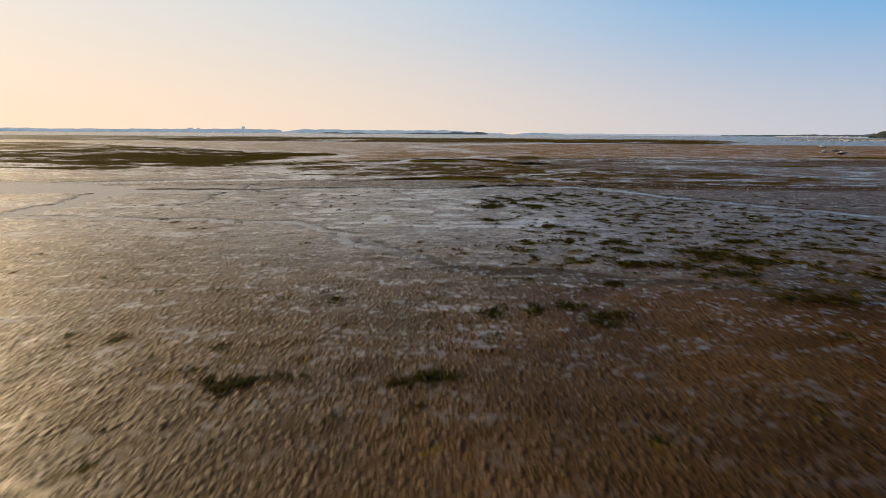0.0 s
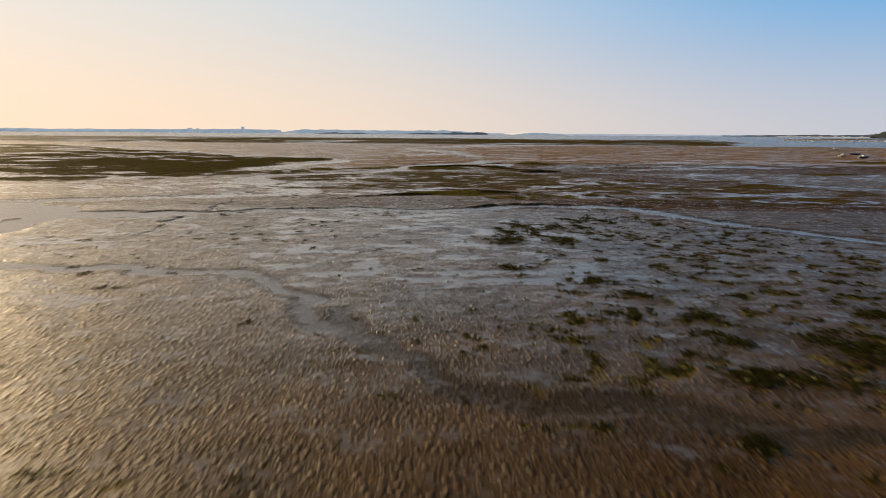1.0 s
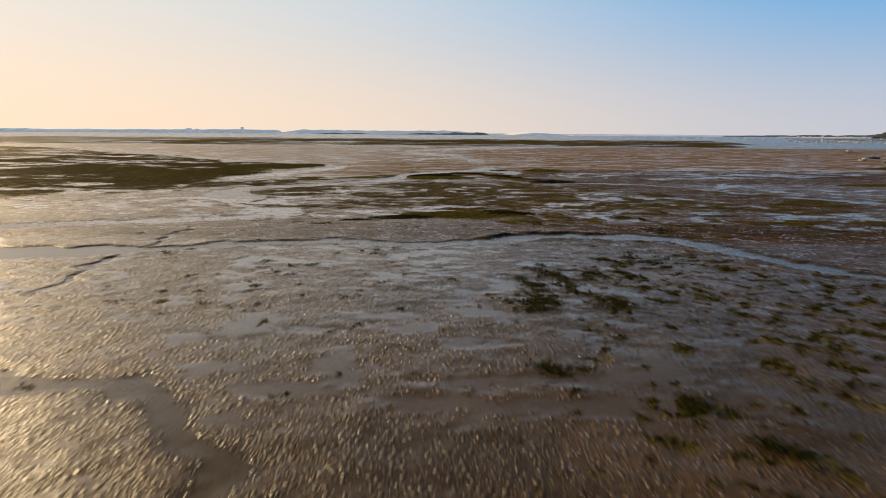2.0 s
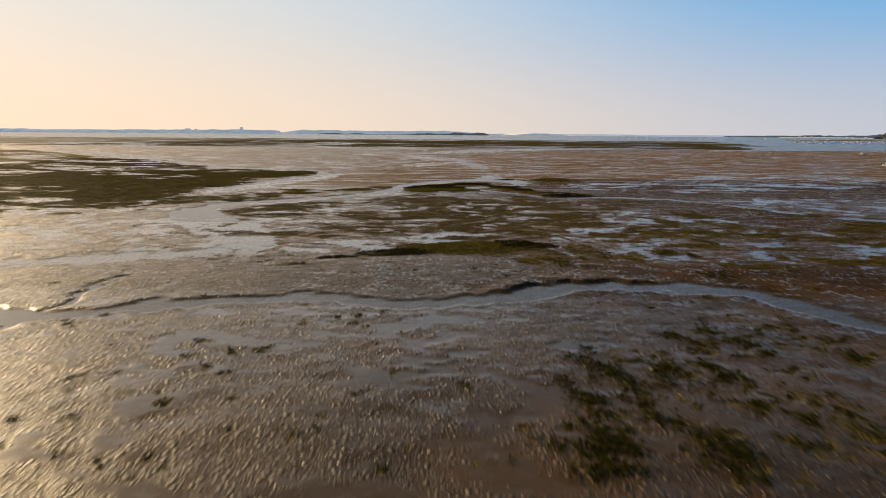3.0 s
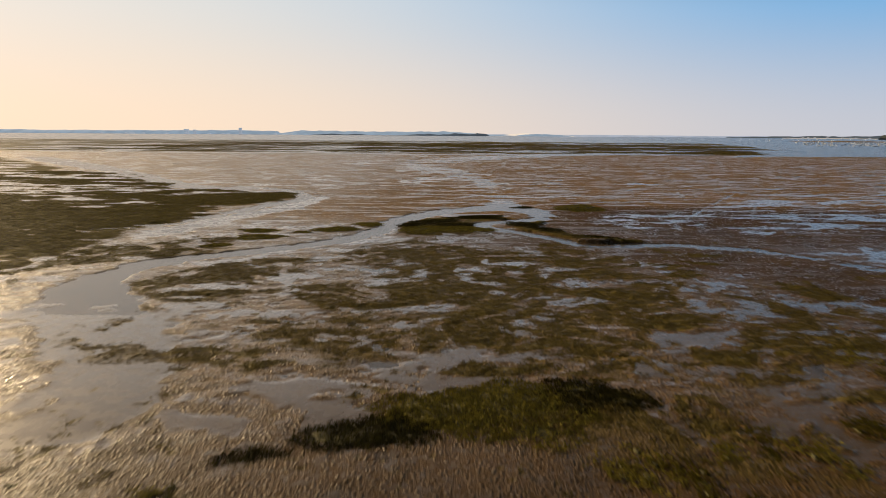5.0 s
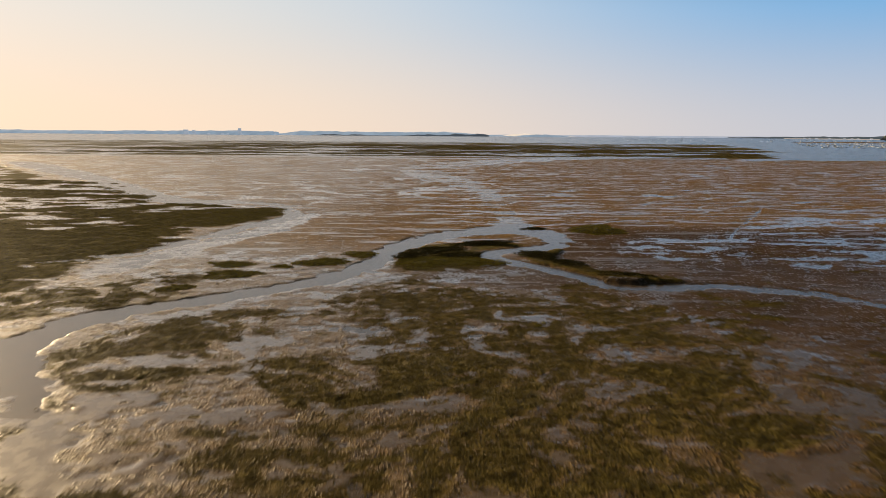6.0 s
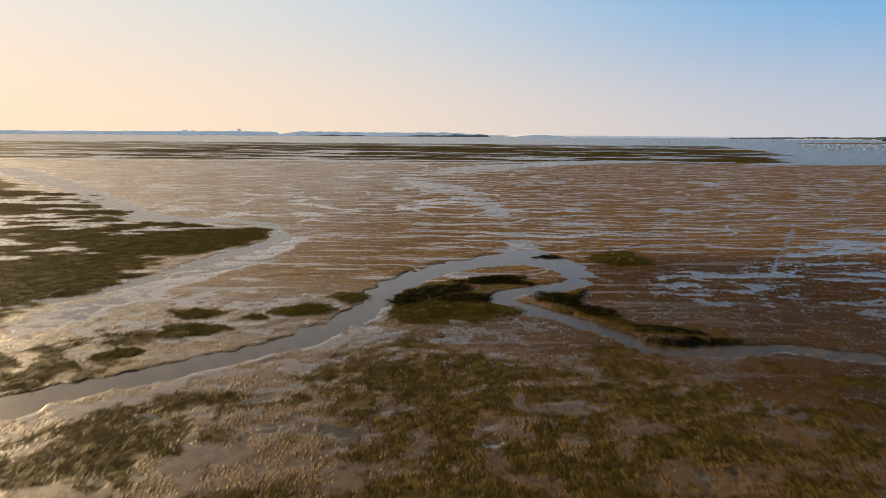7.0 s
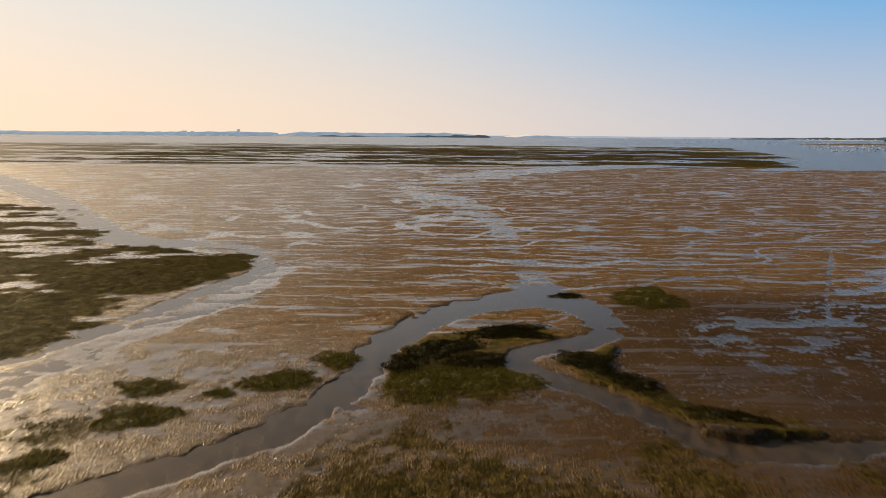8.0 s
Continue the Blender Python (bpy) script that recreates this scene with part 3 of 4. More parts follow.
    tufts = fbm(jx, jy, 0.65, 2, 43, 0.5) + 0.22 * fbm(x, y, 7, 2, 44)
    tufts += 0.10 * np.exp(-((x - 19) / 8) ** 2 - ((y - 38) / 7) ** 2)
    weed = np.maximum(weed, tuft * step(tufts + 0.10 * step(x, 6, 28), 0.47, 0.68))
    weed = np.maximum(weed, (1 - plainness) * step(tufts, 0.92, 1.10) * 0.8)
    weed = np.maximum(weed, far * step(strips, -0.30, 0.10) * step(1900 - y, 0, 200))
    weed = np.maximum(weed, (1 - step(lip, 0.6, 1.3)) * 0.9)
    weed = np.maximum(weed, wedge * step(fbm(wx, wy, 3, 3, 45), -0.7, -0.1))
    weed = weed * step(z, -0.02, 0.03) * step(near_d, 1.0, 1.3)
    film = film * (1 - 0.8 * weed)
    sand = np.clip(plainness * (1 - meadow) * (0.75 + 0.25 * step(x, -10, 40)) + 0.55 * step(y, 94, 118) * (1 - 0.6 * step(x, 14, 34)), 0, 1) * (1 - 0.6 * far)
    wet = np.clip(0.40 + 0.06 * left_wet - 0.22 * step(-x, 6, 24) * step(y, 24, 40) * (1 - step(y, 78, 92)) + 0.24 * tuft + 0.08 * step(-x, 5, 40) + 0.45 * step(y, 22, 52) * (1 - step(y, 86, 92)) + 0.10 * step(y, 88, 94) + 0.12 * shelf - (0.40 - 0.22 * shelf) * step(x, -4, 26) - 0.25 * even, 0, 1) * (1 - plainness) + plainness * (0.06 + 0.48 * step(-x, -10, 60))
    wet = np.maximum(wet * (1 - 0.7 * meadow * weed), soaked)
    return z, weed, sand, wet, silt_shade, even, film


def graded(near0, near1, pitch, out0, out1, grow0, grow1):
    mid = list(np.arange(near0, near1, pitch))
    up, s = [mid[-1]], pitch
    while up[-1] < out1:
        s *= grow1
        up.append(up[-1] + s)
    dn, s = [mid[0]], pitch
    while dn[-1] > out0:
        s *= grow0
        dn.append(dn[-1] - s)
    return np.array(dn[:0:-1] + mid + up[1:])


def sheet(xs, ys):
    nx, ny = len(xs), len(ys)
    i = (np.arange(ny - 1)[:, None] * nx + np.arange(nx - 1)[None, :]).ravel()
    return np.stack([i, i + 1, i + nx + 1, i + nx], 1)


def lift(y):
    """The far bay stands a little higher in the view than a sheet that ends at five kilometres would."""
    return 13.0 * step(np.asarray(y, float), 1900, 4250)


def build_ground():
    xs = graded(-38, 38, 0.26, -4700, 4700, 1.02, 1.02)
    ys = graded(9, 130, 0.26, -400, 4800, 1.12, 1.0062)
    gx, gy = np.meshgrid(xs, ys)
    x, y = gx.ravel(), gy.ravel()
    z, weed, sand, wet, silt_shade, even, film = relief(x, y)
    ob = raw("ground", np.stack([x, y, z + lift(y)], 1), sheet(xs, ys), MUD, smooth=True)
    for name, values in (("weed", weed), ("sand", sand), ("wet", wet), ("silt_shade", silt_shade * (1 - weed)), ("even", even), ("film", film)):
        a = ob.data.attributes.new(name, "FLOAT", "POINT")
        a.data.foreach_set("value", values.astype(np.float32))
    return tagged(ob, "wet rippled tidal mudflat with rills, pools and brown sand", "tidal flat", kind="structure")


def build_water():
    xs = np.linspace(-4700, 4700, 40)
    ys = np.linspace(-400, 4800, 105)
    gx, gy = np.meshgrid(xs, ys)
    ob = raw("water", np.stack([gx.ravel(), gy.ravel(), lift(gy.ravel())], 1), sheet(xs, ys), WATER)
    return tagged(ob, "shallow still water of the ebbing bay, pools and creeks", "water", kind="structure")


build_ground()
build_water()


# ---------------------------------------------------------------- distance
def ridge(name, material, a, b, top, depth, seed, label, rough=0.25, kind="structure", category="hills", n=160):
    """A long low land form from a to b (places on the ground), with an uneven skyline; top(u) gives its height."""
    a, b = np.array(a, float), np.array(b, float)
    u = np.linspace(0, 1, n)
    away = np.array([-(b - a)[1], (b - a)[0]])
    away = away / np.hypot(*away)
    rows = []
    for k, f in enumerate((0.0, 0.75, 1.0, 0.85, 0.0)):
        off = away * depth * (0.0, 0.25, 0.5, 0.75, 1.0)[k]
        px, py = a[0] + (b - a)[0] * u + off[0], a[1] + (b - a)[1] * u + off[1]
        t = np.array([top(v) for v in u])
        z = f * t * (1 + rough * vnoise(u * n / 5.0, u * 0 + 3.1 * k, seed) + 0.6 * rough * vnoise(u * n / 1.7, u * 0 + 1.7 * k, seed + 1))
        rows.append(np.stack([px, py, np.maximum(z, 0) - (2.0 if f == 0 else 0) + lift(py)], 1))
    i = (np.arange(4)[:, None] * n + np.arange(n - 1)[None, :]).ravel()
    ob = raw(name, np.concatenate(rows), np.stack([i, i + 1, i + n + 1, i + n], 1), material)
    return tagged(ob, label, category, kind=kind)


FARY = 4300.0


def bump_of(u, *peaks):
    return sum(h * math.exp(-((u - c) / w) ** 2) for c, w, h in peaks)


# these land forms glow: the haze before them is put into their materials
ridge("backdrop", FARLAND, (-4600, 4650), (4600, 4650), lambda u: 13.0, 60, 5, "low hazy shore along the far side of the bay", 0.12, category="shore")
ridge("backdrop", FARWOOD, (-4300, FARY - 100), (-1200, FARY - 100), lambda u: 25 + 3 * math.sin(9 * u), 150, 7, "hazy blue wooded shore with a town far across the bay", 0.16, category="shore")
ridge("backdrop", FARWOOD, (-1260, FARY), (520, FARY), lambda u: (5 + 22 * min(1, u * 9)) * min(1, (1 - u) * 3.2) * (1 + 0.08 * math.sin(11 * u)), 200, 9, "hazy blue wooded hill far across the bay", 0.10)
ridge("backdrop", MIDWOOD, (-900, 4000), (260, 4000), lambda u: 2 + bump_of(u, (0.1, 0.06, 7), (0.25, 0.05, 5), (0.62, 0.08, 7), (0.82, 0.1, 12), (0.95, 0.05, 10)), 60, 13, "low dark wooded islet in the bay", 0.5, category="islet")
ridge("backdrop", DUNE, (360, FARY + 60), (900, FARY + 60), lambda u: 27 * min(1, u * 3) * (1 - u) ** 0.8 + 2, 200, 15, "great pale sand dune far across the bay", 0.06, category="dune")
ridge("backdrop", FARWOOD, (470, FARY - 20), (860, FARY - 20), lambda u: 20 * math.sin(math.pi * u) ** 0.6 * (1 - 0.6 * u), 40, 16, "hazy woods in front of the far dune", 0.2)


# ---------------------------------------------------------------- weed: meadows, tufts and mats
rng = np.random.default_rng(4)


def blades(x, y, z, per, length, width, lift, seed):
    """Arrays for kite-shaped fronds that lie over one another round the given places."""
    r = np.random.default_rng(seed)
    n = len(x) * per
    bx, by, bz = np.repeat(x, per), np.repeat(y, per), np.repeat(z, per)
    bx, by = bx + r.normal(0, length * 0.35, n), by + r.normal(0, length * 0.35, n)
    a = r.normal(1.9, 1.0, n)                    # combed by the ebb
    l, w = length * r.uniform(0.6, 1.4, n), width * r.uniform(0.6, 1.4, n)
    up = lift * r.uniform(0.1, 1.0, n)
    c, s = np.cos(a), np.sin(a)
    v = np.empty((n, 4, 3))
    v[:, 0] = np.stack([bx, by, bz - 0.01], 1)
    v[:, 1] = np.stack([bx + c * l * 0.5 - s * w, by + s * l * 0.5 + c * w, bz + up], 1)
    v[:, 2] = np.stack([bx + c * l, by + s * l, bz + up * 0.4 + 0.01], 1)
    v[:, 3] = np.stack([bx + c * l * 0.5 + s * w, by + s * l * 0.5 - c * w, bz + up * 0.9], 1)
    return v.reshape(-1, 3), np.arange(n * 4).reshape(n, 4)


def meadow(name, x0, x1, y0, y1, tries, per, length, width, lift, seed, material, label, least=0.3):
    r = np.random.default_rng(seed)
    x, y = r.uniform(x0, x1, tries), r.uniform(y0, y1, tries)
    z, weed = relief(x, y)[:2]
    keep = (weed > least) & (r.uniform(0, 1, tries) < weed) & (z > -0.01)
    v, f = blades(x[keep], y[keep], np.maximum(z[keep], 0), per, length, width, lift, seed)
    ob = raw(name, v, f, material)
    return tagged(ob, label, "seaweed", kind="stuff")


meadow("eelgrass_tufts", -36, 52, 12, 100, 60000, 5, 0.34, 0.05, 0.10, 21, TUFT, "scattered olive green eelgrass tufts on wet mud")
meadow("eelgrass_bed", -42, 76, 100, 186, 80000, 5, 0.62, 0.032, 0.07, 22, BED, "flattened olive brown eelgrass bed between the creeks")
meadow("eelgrass_meadow", -180, -38, 120, 330, 75000, 8, 0.80, 0.040, 0.14, 23, EEL, "dark brown green eelgrass meadow beside a shallow creek")
meadow("far_eelgrass_meadow", -420, 430, 640, 1300, 40000, 3, 4.0, 1.2, 0.35, 24, BED, "dark eelgrass beds near the low water line")


def seaweed_mat(x, y, rx, ry, turn, high, seed, material, label):
    """A low cushion of weed: a lumpy bed, and fronds that hang over its edge."""
    r = np.random.default_rng(seed)
    base = relief(np.array([x]), np.array([y]))[0]
    thing = tagged(empty("seaweed_mat", pose(x, y, float(max(base[0], 0)) - 0.05, 0, 0, turn)), label, "seaweed", group="seaweed mats on the mudflat")
    n, rings, high = 48, 9, high * 0.6
    ang = np.arange(n) * 2 * np.pi / n
    verts, faces = [(0, 0, high)], []
    edge = 1 + 0.12 * vnoise(ang * 9.0, ang * 0 + seed + 3, seed) + 0.30 * vnoise(ang * 2.2 + 5, ang * 0 + seed, seed) * np.sin(ang / 2) ** 2 + 0.16 * np.sin(3 * ang + seed) + 0.10 * np.sin(7 * ang + 2 * seed)
    for k in range(1, rings + 1):
        f = k / rings
        px, py = rx * edge * f * np.cos(ang), ry * edge * f * np.sin(ang)
        zz = high * (1 - f ** 2.6) * (0.72 + 0.35 * fbm(px + x, py + y, 1.1, 3, seed)) - (0.10 if k == rings else 0)
        verts += list(zip(px, py, zz))
    for k in range(rings):
        for i in range(n):
            j = (i + 1) % n
            if k == 0:
                faces.append((0, 1 + i, 1 + j, 1 + j))
            else:
                a, b = 1 + (k - 1) * n, 1 + k * n
                faces.append((a + i, b + i, b + j, a + j))
    me = bpy.data.meshes.new("mat_bed")
    me.from_pydata([tuple(map(float, v)) for v in verts], [], [tuple(dict.fromkeys(map(int, f))) for f in faces])
    me.materials.append(MATBED)
    me.shade_smooth()
    bed = new("mat_bed", me)
    bed.parent = thing
    count = int(80 * rx * ry) + 60
    a, d = r.uniform(0, 2 * np.pi, count), np.sqrt(r.uniform(0, 1.25, count))
    k = np.interp(a, np.append(ang, 2 * np.pi), np.append(edge, edge[0]))
    px, py = rx * k * d * np.cos(a), ry * k * d * np.sin(a)
    pz = np.maximum(high * (1 - d ** 2.6) * 0.75, 0.04)
    v, f = blades(px, py, pz, 6, 0.36, 0.032, 0.15, seed)
    raw("fronds", v, f, material, thing)
    return thing


# matted bed, its colour darkened to put shade into the gaps between fronds
MATBED = plain("matted_weed", (0.088, 0.080, 0.020), 0.75, 0, 0.5, 1.4, 0.06)
DARKWEED = frond_material("dark_weed", (0.018, 0.017, 0.005), (0.085, 0.078, 0.016))
GREEN_MAT = "bright green seaweed cushion on a muddy creek bank"
DARK_MAT = "dark olive seaweed mat lying on wet mud"
for x, y, rx, ry, turn, high, material, label in (
        (0.5, 108.4, 6.2, 3.4, 6, 0.30, ULVA, "wide yellow green seaweed mat on brown mud"), (-6.6, 105.4, 3.2, 1.7, 12, 0.25, DARKWEED, DARK_MAT), (6.9, 110.3, 3.2, 2.2, -8, 0.28, DARKWEED, DARK_MAT),
        (-12.6, 103.0, 1.7, 0.7, 14, 0.14, DARKWEED, DARK_MAT), (-34.9, 175.2, 2.9, 1.9, -4, 0.30, ULVA, GREEN_MAT), (-32.9, 169.0, 3.6, 2.2, 10, 0.30, ULVA, GREEN_MAT),
        (-27.2, 174.0, 1.3, 0.9, 0, 0.20, ULVA, GREEN_MAT), (-22.2, 177.4, 3.8, 2.3, 8, 0.34, ULVA, GREEN_MAT), (-17.2, 183.4, 2.2, 2.4, 25, 0.30, ULVA, GREEN_MAT),
        (-37.0, 161.6, 1.9, 1.3, 20, 0.22, ULVA, GREEN_MAT), (-5.0, 187.0, 4.8, 2.8, 30, 0.42, DARKWEED, DARK_MAT), (-6.5, 178.0, 4.0, 3.6, 10, 0.36, ULVA, GREEN_MAT),
        (2.4, 193.2, 5.0, 2.3, 14, 0.34, DARKWEED, DARK_MAT), (0.8, 178.2, 4.2, 2.6, -10, 0.30, ULVA, GREEN_MAT), (5.8, 192.6, 3.0, 1.2, -14, 0.24, DARKWEED, DARK_MAT),
        (27.6, 211.0, 5.0, 6.4, -14, 1.2, ULVA, "round green seaweed hummock on rippled sand"), (15.0, 212.5, 2.4, 1.5, 4, 0.22, DARKWEED, DARK_MAT),
        (95.0, 163.5, 6.5, 2.4, 10, 0.30, ULVA, "long green seaweed bank on wet mud"), (163.0, 238.0, 15.0, 9.0, 5, 0.40, ULVA, "broad green seaweed bank near stranded boats"),
        (4.6, 195.2, 3.8, 1.2, 12, 0.22, DARKWEED, DARK_MAT), (-9.0, 181.5, 2.0, 3.0, 5, 0.26, DARKWEED, DARK_MAT), (-1.2, 183.0, 3.4, 2.4, 10, 0.26, DARKWEED, DARK_MAT),
        (11.6, 183.0, 2.2, 3.4, 30, 0.30, DARKWEED, DARK_MAT), (15.2, 177.0, 1.8, 3.2, 32, 0.30, DARKWEED, DARK_MAT), (21.8, 169.8, 3.4, 1.2, -18, 0.30, DARKWEED, DARK_MAT)):
    seaweed_mat(x, y, rx, ry, turn, high, int(1000 + 7 * x + y), material, label)


def seaweed_clump(x, y, rx, ry, turn, seed, material, label):
    """Loose fronds, thinning outwards, stranded round a few holdfasts."""
    r = np.random.default_rng(seed)
    base = relief(np.array([x]), np.array([y]))[0]
    thing = tagged(empty("seaweed_clump", pose(x, y, float(max(base[0], 0)), 0, 0, turn)), label, "seaweed", group="seaweed clumps on the mudflat")
    heads = r.normal(0, 0.75, (5, 2))
    count = int(70 * rx * ry) + 22
    pick = heads[r.integers(0, 5, count)] + r.normal(0, 0.42, (count, 2))
    v, f = blades(pick[:, 0] * rx, pick[:, 1] * ry, r.uniform(0.0, 0.05, count), 3, 0.30, 0.05, 0.08, seed)
    raw("fronds", v, f, material, thing)
    for hx, hy in heads[:3]:
        bm = bmesh.new()
        bmesh.ops.create_icosphere(bm, subdivisions=1, radius=0.5, matrix=Matrix.LocRotScale((hx * rx, hy * ry, 0.0), None, (0.5 * rx, 0.5 * ry, 0.09)))
        part("holdfast", bm, MATBED, thing, smooth=True)
    return thing


CLUMP = "small dark green seaweed clump on brown mud"
for x, y, rx, ry, turn, material in (
        (-6.7, 17.5, 0.9, 0.5, 5, TUFT), (-0.9, 17.9, 0.7, 0.4, 10, TUFT), (2.5, 25.5, 0.7, 0.5, 0, TUFT), (7.1, 24.8, 0.8, 0.7, 30, TUFT), (5.2, 26.4, 0.6, 0.6, 12, TUFT),
        (18.1, 28.2, 1.3, 0.9, 0, TUFT), (13.2, 40.0, 1.0, 0.9, 14, TUFT), (9.0, 30.5, 0.5, 0.5, 0, TUFT), (22.0, 44.7, 1.0, 1.1, 40, TUFT),
        (11.4, 36.6, 0.9, 0.9, 20, TUFT), (13.4, 35.4, 1.1, 1.2, 60, TUFT), (17.9, 39.0, 1.3, 1.6, 80, TUFT), (16.0, 34.9, 1.0, 1.3, 50, TUFT), (19.6, 37.0, 1.1, 1.4, 75, TUFT),
        (11.1, 47.8, 0.7, 0.6, 10, TUFT), (8.8, 43.9, 0.7, 0.6, 20, TUFT), (12.5, 44.2, 0.8, 0.7, 0, TUFT), (17.6, 40.9, 0.9, 1.5, 70, TUFT), (4.0, 54.5, 0.9, 0.8, 0, TUFT), (9.3, 51.2, 0.7, 0.6, 0, TUFT),
        (7.3, 73.7, 0.6, 0.8, 20, TUFT), (8.2, 71.7, 0.7, 1.0, 33, TUFT), (4.7, 71.0, 0.8, 1.1, 46, TUFT), (5.0, 67.8, 0.6, 1.2, 59, TUFT), (6.0, 66.4, 0.7, 0.8, 72, TUFT), (3.9, 66.0, 0.8, 1.0, 25, TUFT), (9.6, 66.5, 0.6, 1.1, 38, TUFT), (10.4, 65.3, 0.7, 1.2, 51, TUFT), (8.5, 68.3, 0.8, 0.8, 64, TUFT), (4.6, 64.5, 0.6, 1.0, 77, TUFT),
        (13.4, 78.8, 0.4, 1.2, 40, TUFT), (16.4, 78.9, 0.6, 1.0, 30, TUFT), (6.3, 75.3, 0.7, 1.0, 0, TUFT), (10.5, 73.7, 0.8, 1.2, 10, TUFT), (13.3, 73.6, 0.7, 1.2, 15, TUFT), (22.8, 96.2, 0.8, 1.4, 20, TUFT),
        (6.5, 101.8, 0.9, 1.6, 30, ULVA), (8.8, 102.6, 0.8, 1.6, 15, ULVA), (10.0, 101.0, 0.7, 1.3, 35, EEL), (12.4, 103.2, 0.9, 1.7, 10, ULVA), (14.7, 104.1, 0.8, 1.7, 5, EEL), (17.6, 104.6, 0.9, 1.8, -5, ULVA),
        (21.7, 106.7, 0.8, 1.6, 10, EEL), (24.5, 105.0, 0.6, 1.1, 0, EEL), (30.2, 117.3, 1.5, 1.3, 0, ULVA), (-16.2, 99.4, 0.7, 0.4, 0, ULVA), (6.4, 148.2, 0.35, 0.5, 0, ULVA)):
    seaweed_clump(x, y, rx, ry, turn, int(3000 + 11 * x + 3 * y), material, CLUMP)


# ---------------------------------------------------------------- boats
def hull_mesh(bm, length, beam, depth, sheer=0.18, stations=13, side=7):
    """A round-bilged hull, keel line at z = 0, bow towards +x."""
    rows = []
    for i in range(stations):
        u = i / (stations - 1)
        x = (u - 0.5) * length
        b = beam / 2 * (1 - max(0, (u - 0.45) / 0.55) ** 2.2) * (0.86 + 0.14 * min(1, u * 3))
        keel = depth * 0.9 * max(0, (u - 0.62) / 0.38) ** 2.4
        top = depth * (1 + sheer * (abs(u - 0.35) / 0.65) ** 2)
        row = []
        for j in range(side):
            a = (j / (side - 1) - 0.5) * math.pi
            k = abs(math.sin(a)) ** 0.8 * math.copysign(1, a)
            row.append(bm.verts.new((x + 0.06 * length * u * u * abs(math.sin(a)), max(b, 0.02) * k, keel + (top - keel) * (1 - math.cos(a) ** 0.75))))
        rows.append(row)
    for p, q in zip(rows[:-1], rows[1:]):
        for j in range(side - 1):
            bm.faces.new((p[j], q[j], q[j + 1], p[j + 1]))
    bm.faces.new(rows[0])
    for p, q in zip(rows[:-1], rows[1:]):
        bm.faces.new((p[0], p[-1], q[-1], q[0]))
    bmesh.ops.recalc_face_normals(bm, faces=bm.faces[:])


def motor_boat(m, length, hull_mat, label, group, cover=False):
    thing = tagged(empty("motor_boat", m), label, "boat", group=group)
    bm = bmesh.new()
    hull_mesh(bm, length, length * 0.36, length * 0.15)
    hull = part("hull", bm, hull_mat, thing, smooth=False)
    k = length / 5.5
    bm = bmesh.new()
    box(bm, -2.3 * k, 2.0 * k, -0.92 * k, 0.92 * k, 0.80 * k, 0.90 * k, 0.03 * k)
    part("deck", bm, GEL, thing)
    bm = bmesh.new()
    box(bm, -0.3 * k, 1.2 * k, -0.68 * k, 0.68 * k, 0.88 * k, 1.40 * k, 0.14 * k)
    cabin = part("cabin", bm, CANVAS if cover else GEL, thing)
    bm = bmesh.new()
    box(bm, -0.1 * k, 1.0 * k, -0.70 * k, 0.70 * k, 1.12 * k, 1.28 * k, 0.02 * k)
    part("window", bm, GLASS, cabin)
    bm = bmesh.new()
    box(bm, -3.0 * k, -2.62 * k, -0.18 * k, 0.18 * k, 0.75 * k, 1.25 * k, 0.08 * k)
    box(bm, -2.9 * k, -2.74 * k, -0.07 * k, 0.07 * k, 0.25 * k, 0.78 * k)
    part("outboard_motor", bm, RUBBER, thing)
    return thing


def sail_boat(m, length, hull_mat, label, group):
    thing = tagged(empty("sail_boat", m), label, "boat", group=group)
    bm = bmesh.new()
    hull_mesh(bm, length, length * 0.34, length * 0.17)
    part("hull", bm, hull_mat, thing)
    k = length / 6.0
    bm = bmesh.new()
    box(bm, -2.5 * k, 2.1 * k, -0.9 * k, 0.9 * k, 1.0 * k, 1.09 * k, 0.03 * k)
    part("deck", bm, GEL, thing)
    bm = bmesh.new()
    box(bm, -0.6 * k, 1.4 * k, -0.6 * k, 0.6 * k, 1.07 * k, 1.45 * k, 0.12 * k)
    cabin = part("cabin", bm, GEL, thing)
    bm = bmesh.new()
    box(bm, -0.3 * k, 1.0 * k, -0.62 * k, 0.62 * k, 1.20 * k, 1.33 * k, 0.02 * k)
    part("window", bm, GLASS, cabin)
    bm = bmesh.new()
    rod(bm, (0.7 * k, 0, 1.0 * k), (0.7 * k, 0, 8.0 * k), 0.075 * k, 0.045 * k)
    mast = part("mast", bm, ALU, thing)
    bm = bmesh.new()
    rod(bm, (0.7 * k, 0, 1.95 * k), (-2.2 * k, 0, 1.95 * k), 0.13 * k, 0.10 * k)
    part("boom", bm, CANVAS, mast)
    bm = bmesh.new()
    for end in ((2.9 * k, 0, 1.15 * k), (-2.9 * k, 0, 1.1 * k)):
        rod(bm, (0.7 * k, 0, 7.9 * k), end, 0.012 * k, 0.012 * k, 4)
    part("rigging", bm, ALU, mast)
    bm = bmesh.new()
    box(bm, -0.7 * k, 0.7 * k, -0.05 * k, 0.05 * k, -0.25 * k, 0.3 * k, 0.03 * k)
    part("keel", bm, DARKHULL, thing)
    bm = bmesh.new()
    box(bm, -3.05 * k, -2.75 * k, -0.03 * k, 0.03 * k, 0.1 * k, 1.2 * k, 0.02 * k)
    part("rudder", bm, DARKHULL, thing)
    return thing


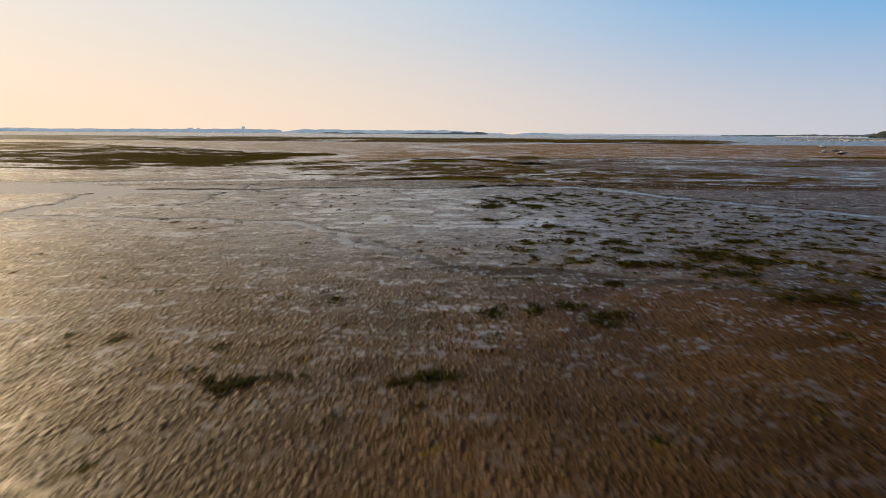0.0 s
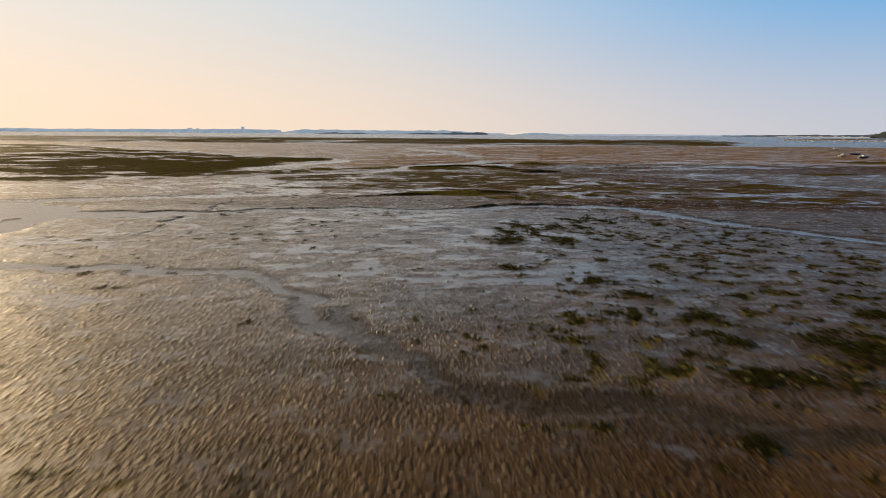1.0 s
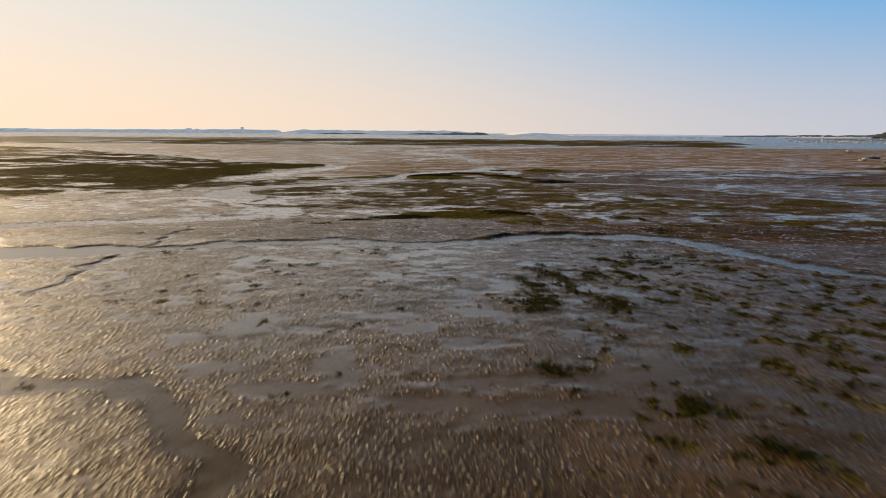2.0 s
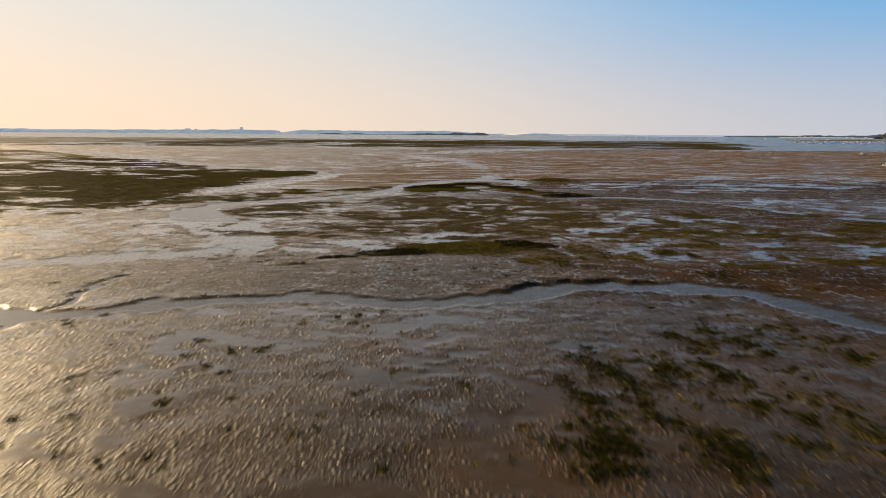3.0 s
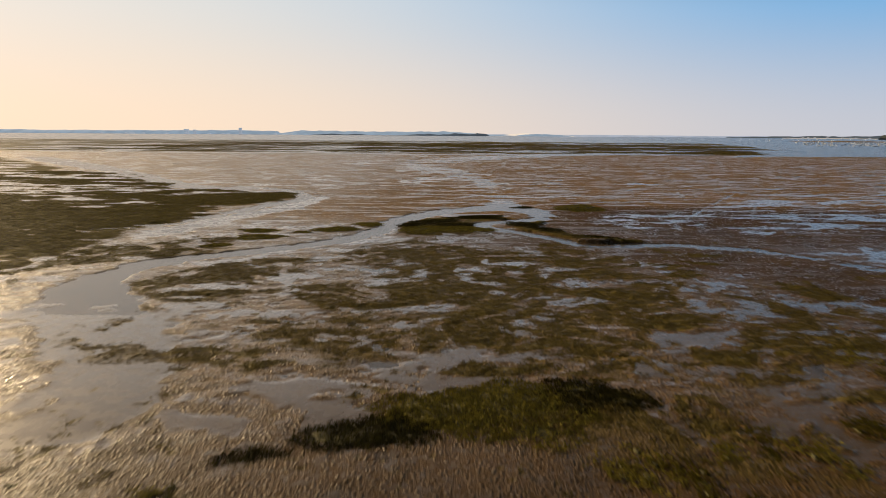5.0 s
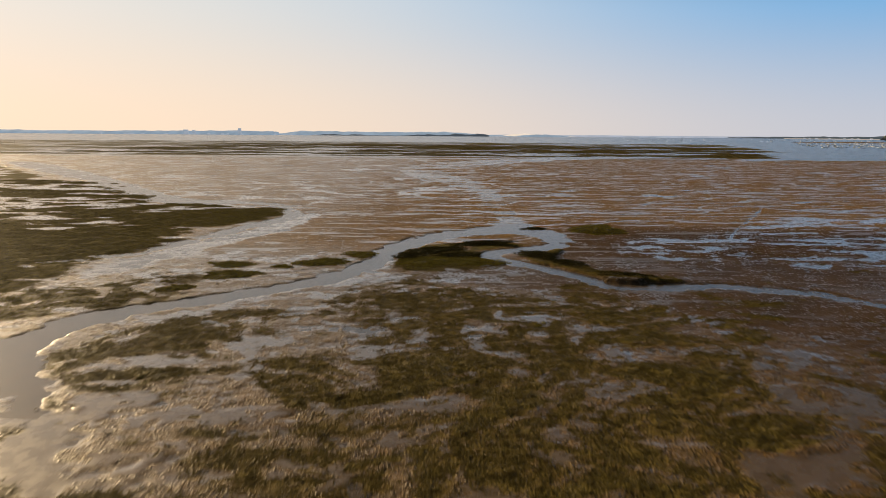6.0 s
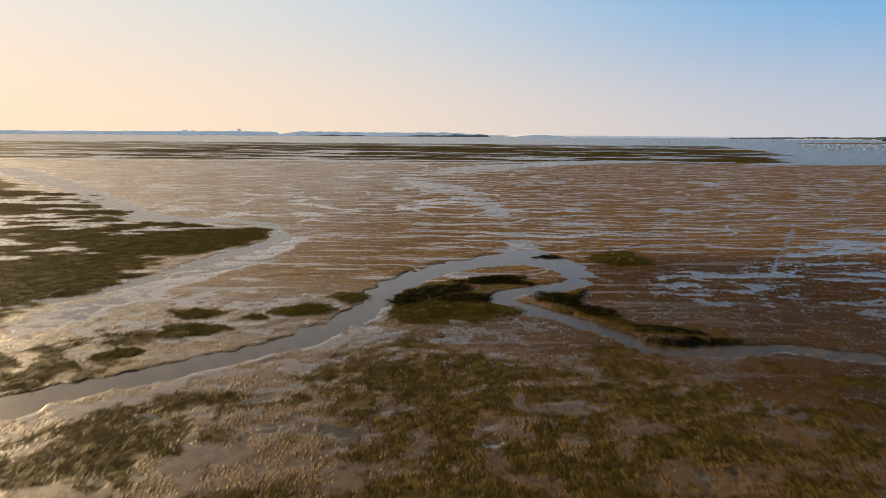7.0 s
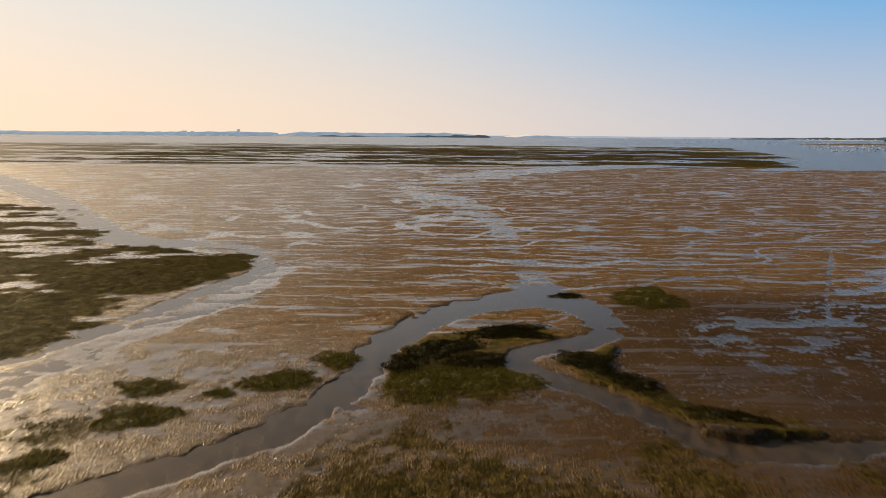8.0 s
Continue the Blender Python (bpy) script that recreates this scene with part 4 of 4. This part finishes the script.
AGROUND = "boats aground on the flat"


def ground_at(x, y):
    z = relief(np.array([float(x)]), np.array([float(y)]))[0]
    return max(float(z[0]), 0.0)


motor_boat(pose(292, 470, ground_at(292, 470) - 0.05, 8, 0, 200), 6.4, GEL, "white motor boat lying aground on brown mud", AGROUND)
motor_boat(pose(196, 314, ground_at(196, 314) - 0.05, -11, 0, 30), 5.6, GEL, "white motor boat heeled over on the mudflat", AGROUND)
motor_boat(pose(220, 341, ground_at(220, 341) - 0.05, 9, 0, 170), 5.0, BLUEHULL, "small blue hulled motor boat aground on mud", AGROUND, True)
sail_boat(pose(183.5, 281, ground_at(183.5, 281) + 0.18, 6, 0, 12), 5.6, DARKHULL, "dark hulled sailing boat aground with its mast up", AGROUND)

MOORED = "boats moored in the bay"
fleet = [motor_boat(pose(905, 1500, -0.35, 0, 0, 40), 8.5, GEL, "white motor boat moored on calm water", MOORED),
         motor_boat(pose(980, 1570, -0.35, 0, 0, 55), 7.5, BLUEHULL, "blue hulled motor boat moored on calm water", MOORED, True),
         sail_boat(pose(860, 1420, -0.4, 0, 0, 45), 9.0, GEL, "white sailing boat moored with a bare mast", MOORED),
         motor_boat(pose(930, 1660, -0.35, 0, 0, 60), 10.0, GEL, "large white cabin boat moored on calm water", MOORED)]
spots = random.Random(12)
for k in range(300):
    if k < 230:
        y = spots.uniform(1250, 2300)
        x = y * spots.uniform(0.56, 0.82) - 20
    else:
        y = spots.uniform(2300, 3300)
        x = y * spots.uniform(0.28, 0.74)
    copy_thing(fleet[spots.choice((0, 0, 1, 2, 3, 3))], pose(x, y, float(lift(y)) - 0.4, 0, 0, 45 + spots.uniform(-28, 28)))


# ---------------------------------------------------------------- far shore: town, dune coast, houses, lighthouse
def block(name, m, wide, deep, high, floors, label, wall=CONCRETE, group="", category="building", roof=None, bays=4):
    thing = tagged(empty(name, m), label, category, group=group)
    bm = bmesh.new()
    box(bm, -wide / 2, wide / 2, -deep / 2, deep / 2, 0, high)
    body = part("wall", bm, wall, thing)
    if roof:
        bm = bmesh.new()
        v = [bm.verts.new(c) for c in ((-wide * .56, -deep * .58, high), (wide * .56, -deep * .58, high), (wide * .56, deep * .58, high),
                                       (-wide * .56, deep * .58, high), (-wide * .5, 0, high * 1.5), (wide * .5, 0, high * 1.5))]
        for f in ((0, 1, 5, 4), (2, 3, 4, 5), (1, 2, 5), (3, 0, 4), (3, 2, 1, 0)):
            bm.faces.new([v[i] for i in f])
        part("roof", bm, roof, thing)
    else:
        bm = bmesh.new()
        box(bm, -wide * .52, wide * .52, -deep * .52, deep * .52, high, high + 1.2)
        part("roof", bm, wall, thing)
    for i in range(floors):
        for j in range(bays):
            bm = bmesh.new()
            x, z = (j + 0.5) / bays * wide - wide / 2, (i + 0.55) / floors * high
            box(bm, x - wide / bays * .3, x + wide / bays * .3, -deep / 2 - 0.25, -deep / 2 + 0.1, z - high / floors * .25, z + high / floors * .25)
            part("window", bm, PANE if wall == PALEWALL else FARWOOD, body)
    return thing


# walls and windows here give off painted haze light, as the hills do
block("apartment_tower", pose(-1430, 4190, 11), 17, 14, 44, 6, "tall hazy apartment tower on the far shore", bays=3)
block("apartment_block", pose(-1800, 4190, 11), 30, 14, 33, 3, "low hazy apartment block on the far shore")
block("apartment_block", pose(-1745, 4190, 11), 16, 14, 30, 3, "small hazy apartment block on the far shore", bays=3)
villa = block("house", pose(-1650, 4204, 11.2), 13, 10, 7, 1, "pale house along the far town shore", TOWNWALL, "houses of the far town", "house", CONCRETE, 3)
for k in range(16):
    copy_thing(villa, pose(spots.gauss(-1650, 420), 4203 + spots.uniform(-2, 5), 11.2, 0, 0, spots.uniform(-20, 20)))

# wooded coast on the shaded side, with a beach and houses before it, all with painted haze
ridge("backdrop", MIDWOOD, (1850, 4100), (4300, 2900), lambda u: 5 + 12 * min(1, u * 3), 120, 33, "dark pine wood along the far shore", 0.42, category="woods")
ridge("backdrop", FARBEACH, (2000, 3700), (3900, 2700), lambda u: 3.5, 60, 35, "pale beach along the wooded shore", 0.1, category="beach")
SPIT = plain("brown_spit_sand", (0.24, 0.165, 0.100), 0.9, 0, 0.25, 0.05)
ridge("backdrop", SPIT, (1290, 2330), (2100, 2200), lambda u: 2.6 * min(1, u * 5) + 0.8, 70, 37, "low brown sand spit behind the moored boats", 0.3, category="spit")
cottage = block("house", pose(2480, 3457, 9.0, 0, 0, -28), 11, 9, 5.0, 1, "pale house behind the beach under pines", TOWNWALL, "houses behind the beach", "house", FARBEACH, 3)
for k in range(34):
    u = (k + spots.uniform(0.1, 0.9)) / 34
    copy_thing(cottage, pose(2060 + 1500 * u, 3672 - 790 * u + spots.uniform(2, 12), float(lift(3672 - 790 * u)) + 0.2, 0, 0, -28 + spots.uniform(-15, 15)))


def lighthouse(m):
    thing = tagged(empty("lighthouse", m), "white round lighthouse tower on the far shore", "lighthouse")
    bm = bmesh.new()
    rod(bm, (0, 0, 0), (0, 0, 20), 3.4, 2.2, 14)
    part("tower", bm, PALEWALL, thing)
    bm = bmesh.new()
    rod(bm, (0, 0, 20), (0, 0, 21), 3.0, 3.0, 14)
    part("gallery", bm, GEL, thing)
    bm = bmesh.new()
    rod(bm, (0, 0, 21), (0, 0, 24), 1.6, 1.5, 12)
    rod(bm, (0, 0, 24), (0, 0, 25.6), 1.9, 0.1, 12)
    part("lantern", bm, CANVAS, thing)


lighthouse(pose(2440, 3480, float(lift(3480))))


# wooded hill at the shaded edge of the view, a faint haze glow painted on
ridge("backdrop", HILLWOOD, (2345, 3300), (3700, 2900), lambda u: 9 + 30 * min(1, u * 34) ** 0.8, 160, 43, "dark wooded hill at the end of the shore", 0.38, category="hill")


# ---------------------------------------------------------------- stakes of the oyster beds
def stake(m, high):
    thing = tagged(empty("oyster_stake", m), "weathered wooden stake standing in an oyster bed", "stake", group="stakes of the oyster beds")
    bm = bmesh.new()
    rod(bm, (0, 0, -0.6), (0.12, 0.05, high), 0.22, 0.14, 7)
    part("post", bm, OAK, thing)
    bm = bmesh.new()
    rod(bm, (-0.5, 0, high * 0.72), (0.7, 0, high * 0.80), 0.09, 0.08, 6)
    part("crosspiece", bm, OAK, thing)
    return thing


first = stake(pose(-722, 1047, 0), 3.2)
for x, y, turn in ((-815, 1205, 40), (-650, 925, 80), (-690, 1010, 10), (-900, 1400, 20), (-1010, 1500, 60), (-760, 1330, 30), (-1180, 1720, 90), (-1060, 1660, 15)):
    copy_thing(first, pose(x, y, 0, 0, 0, turn))
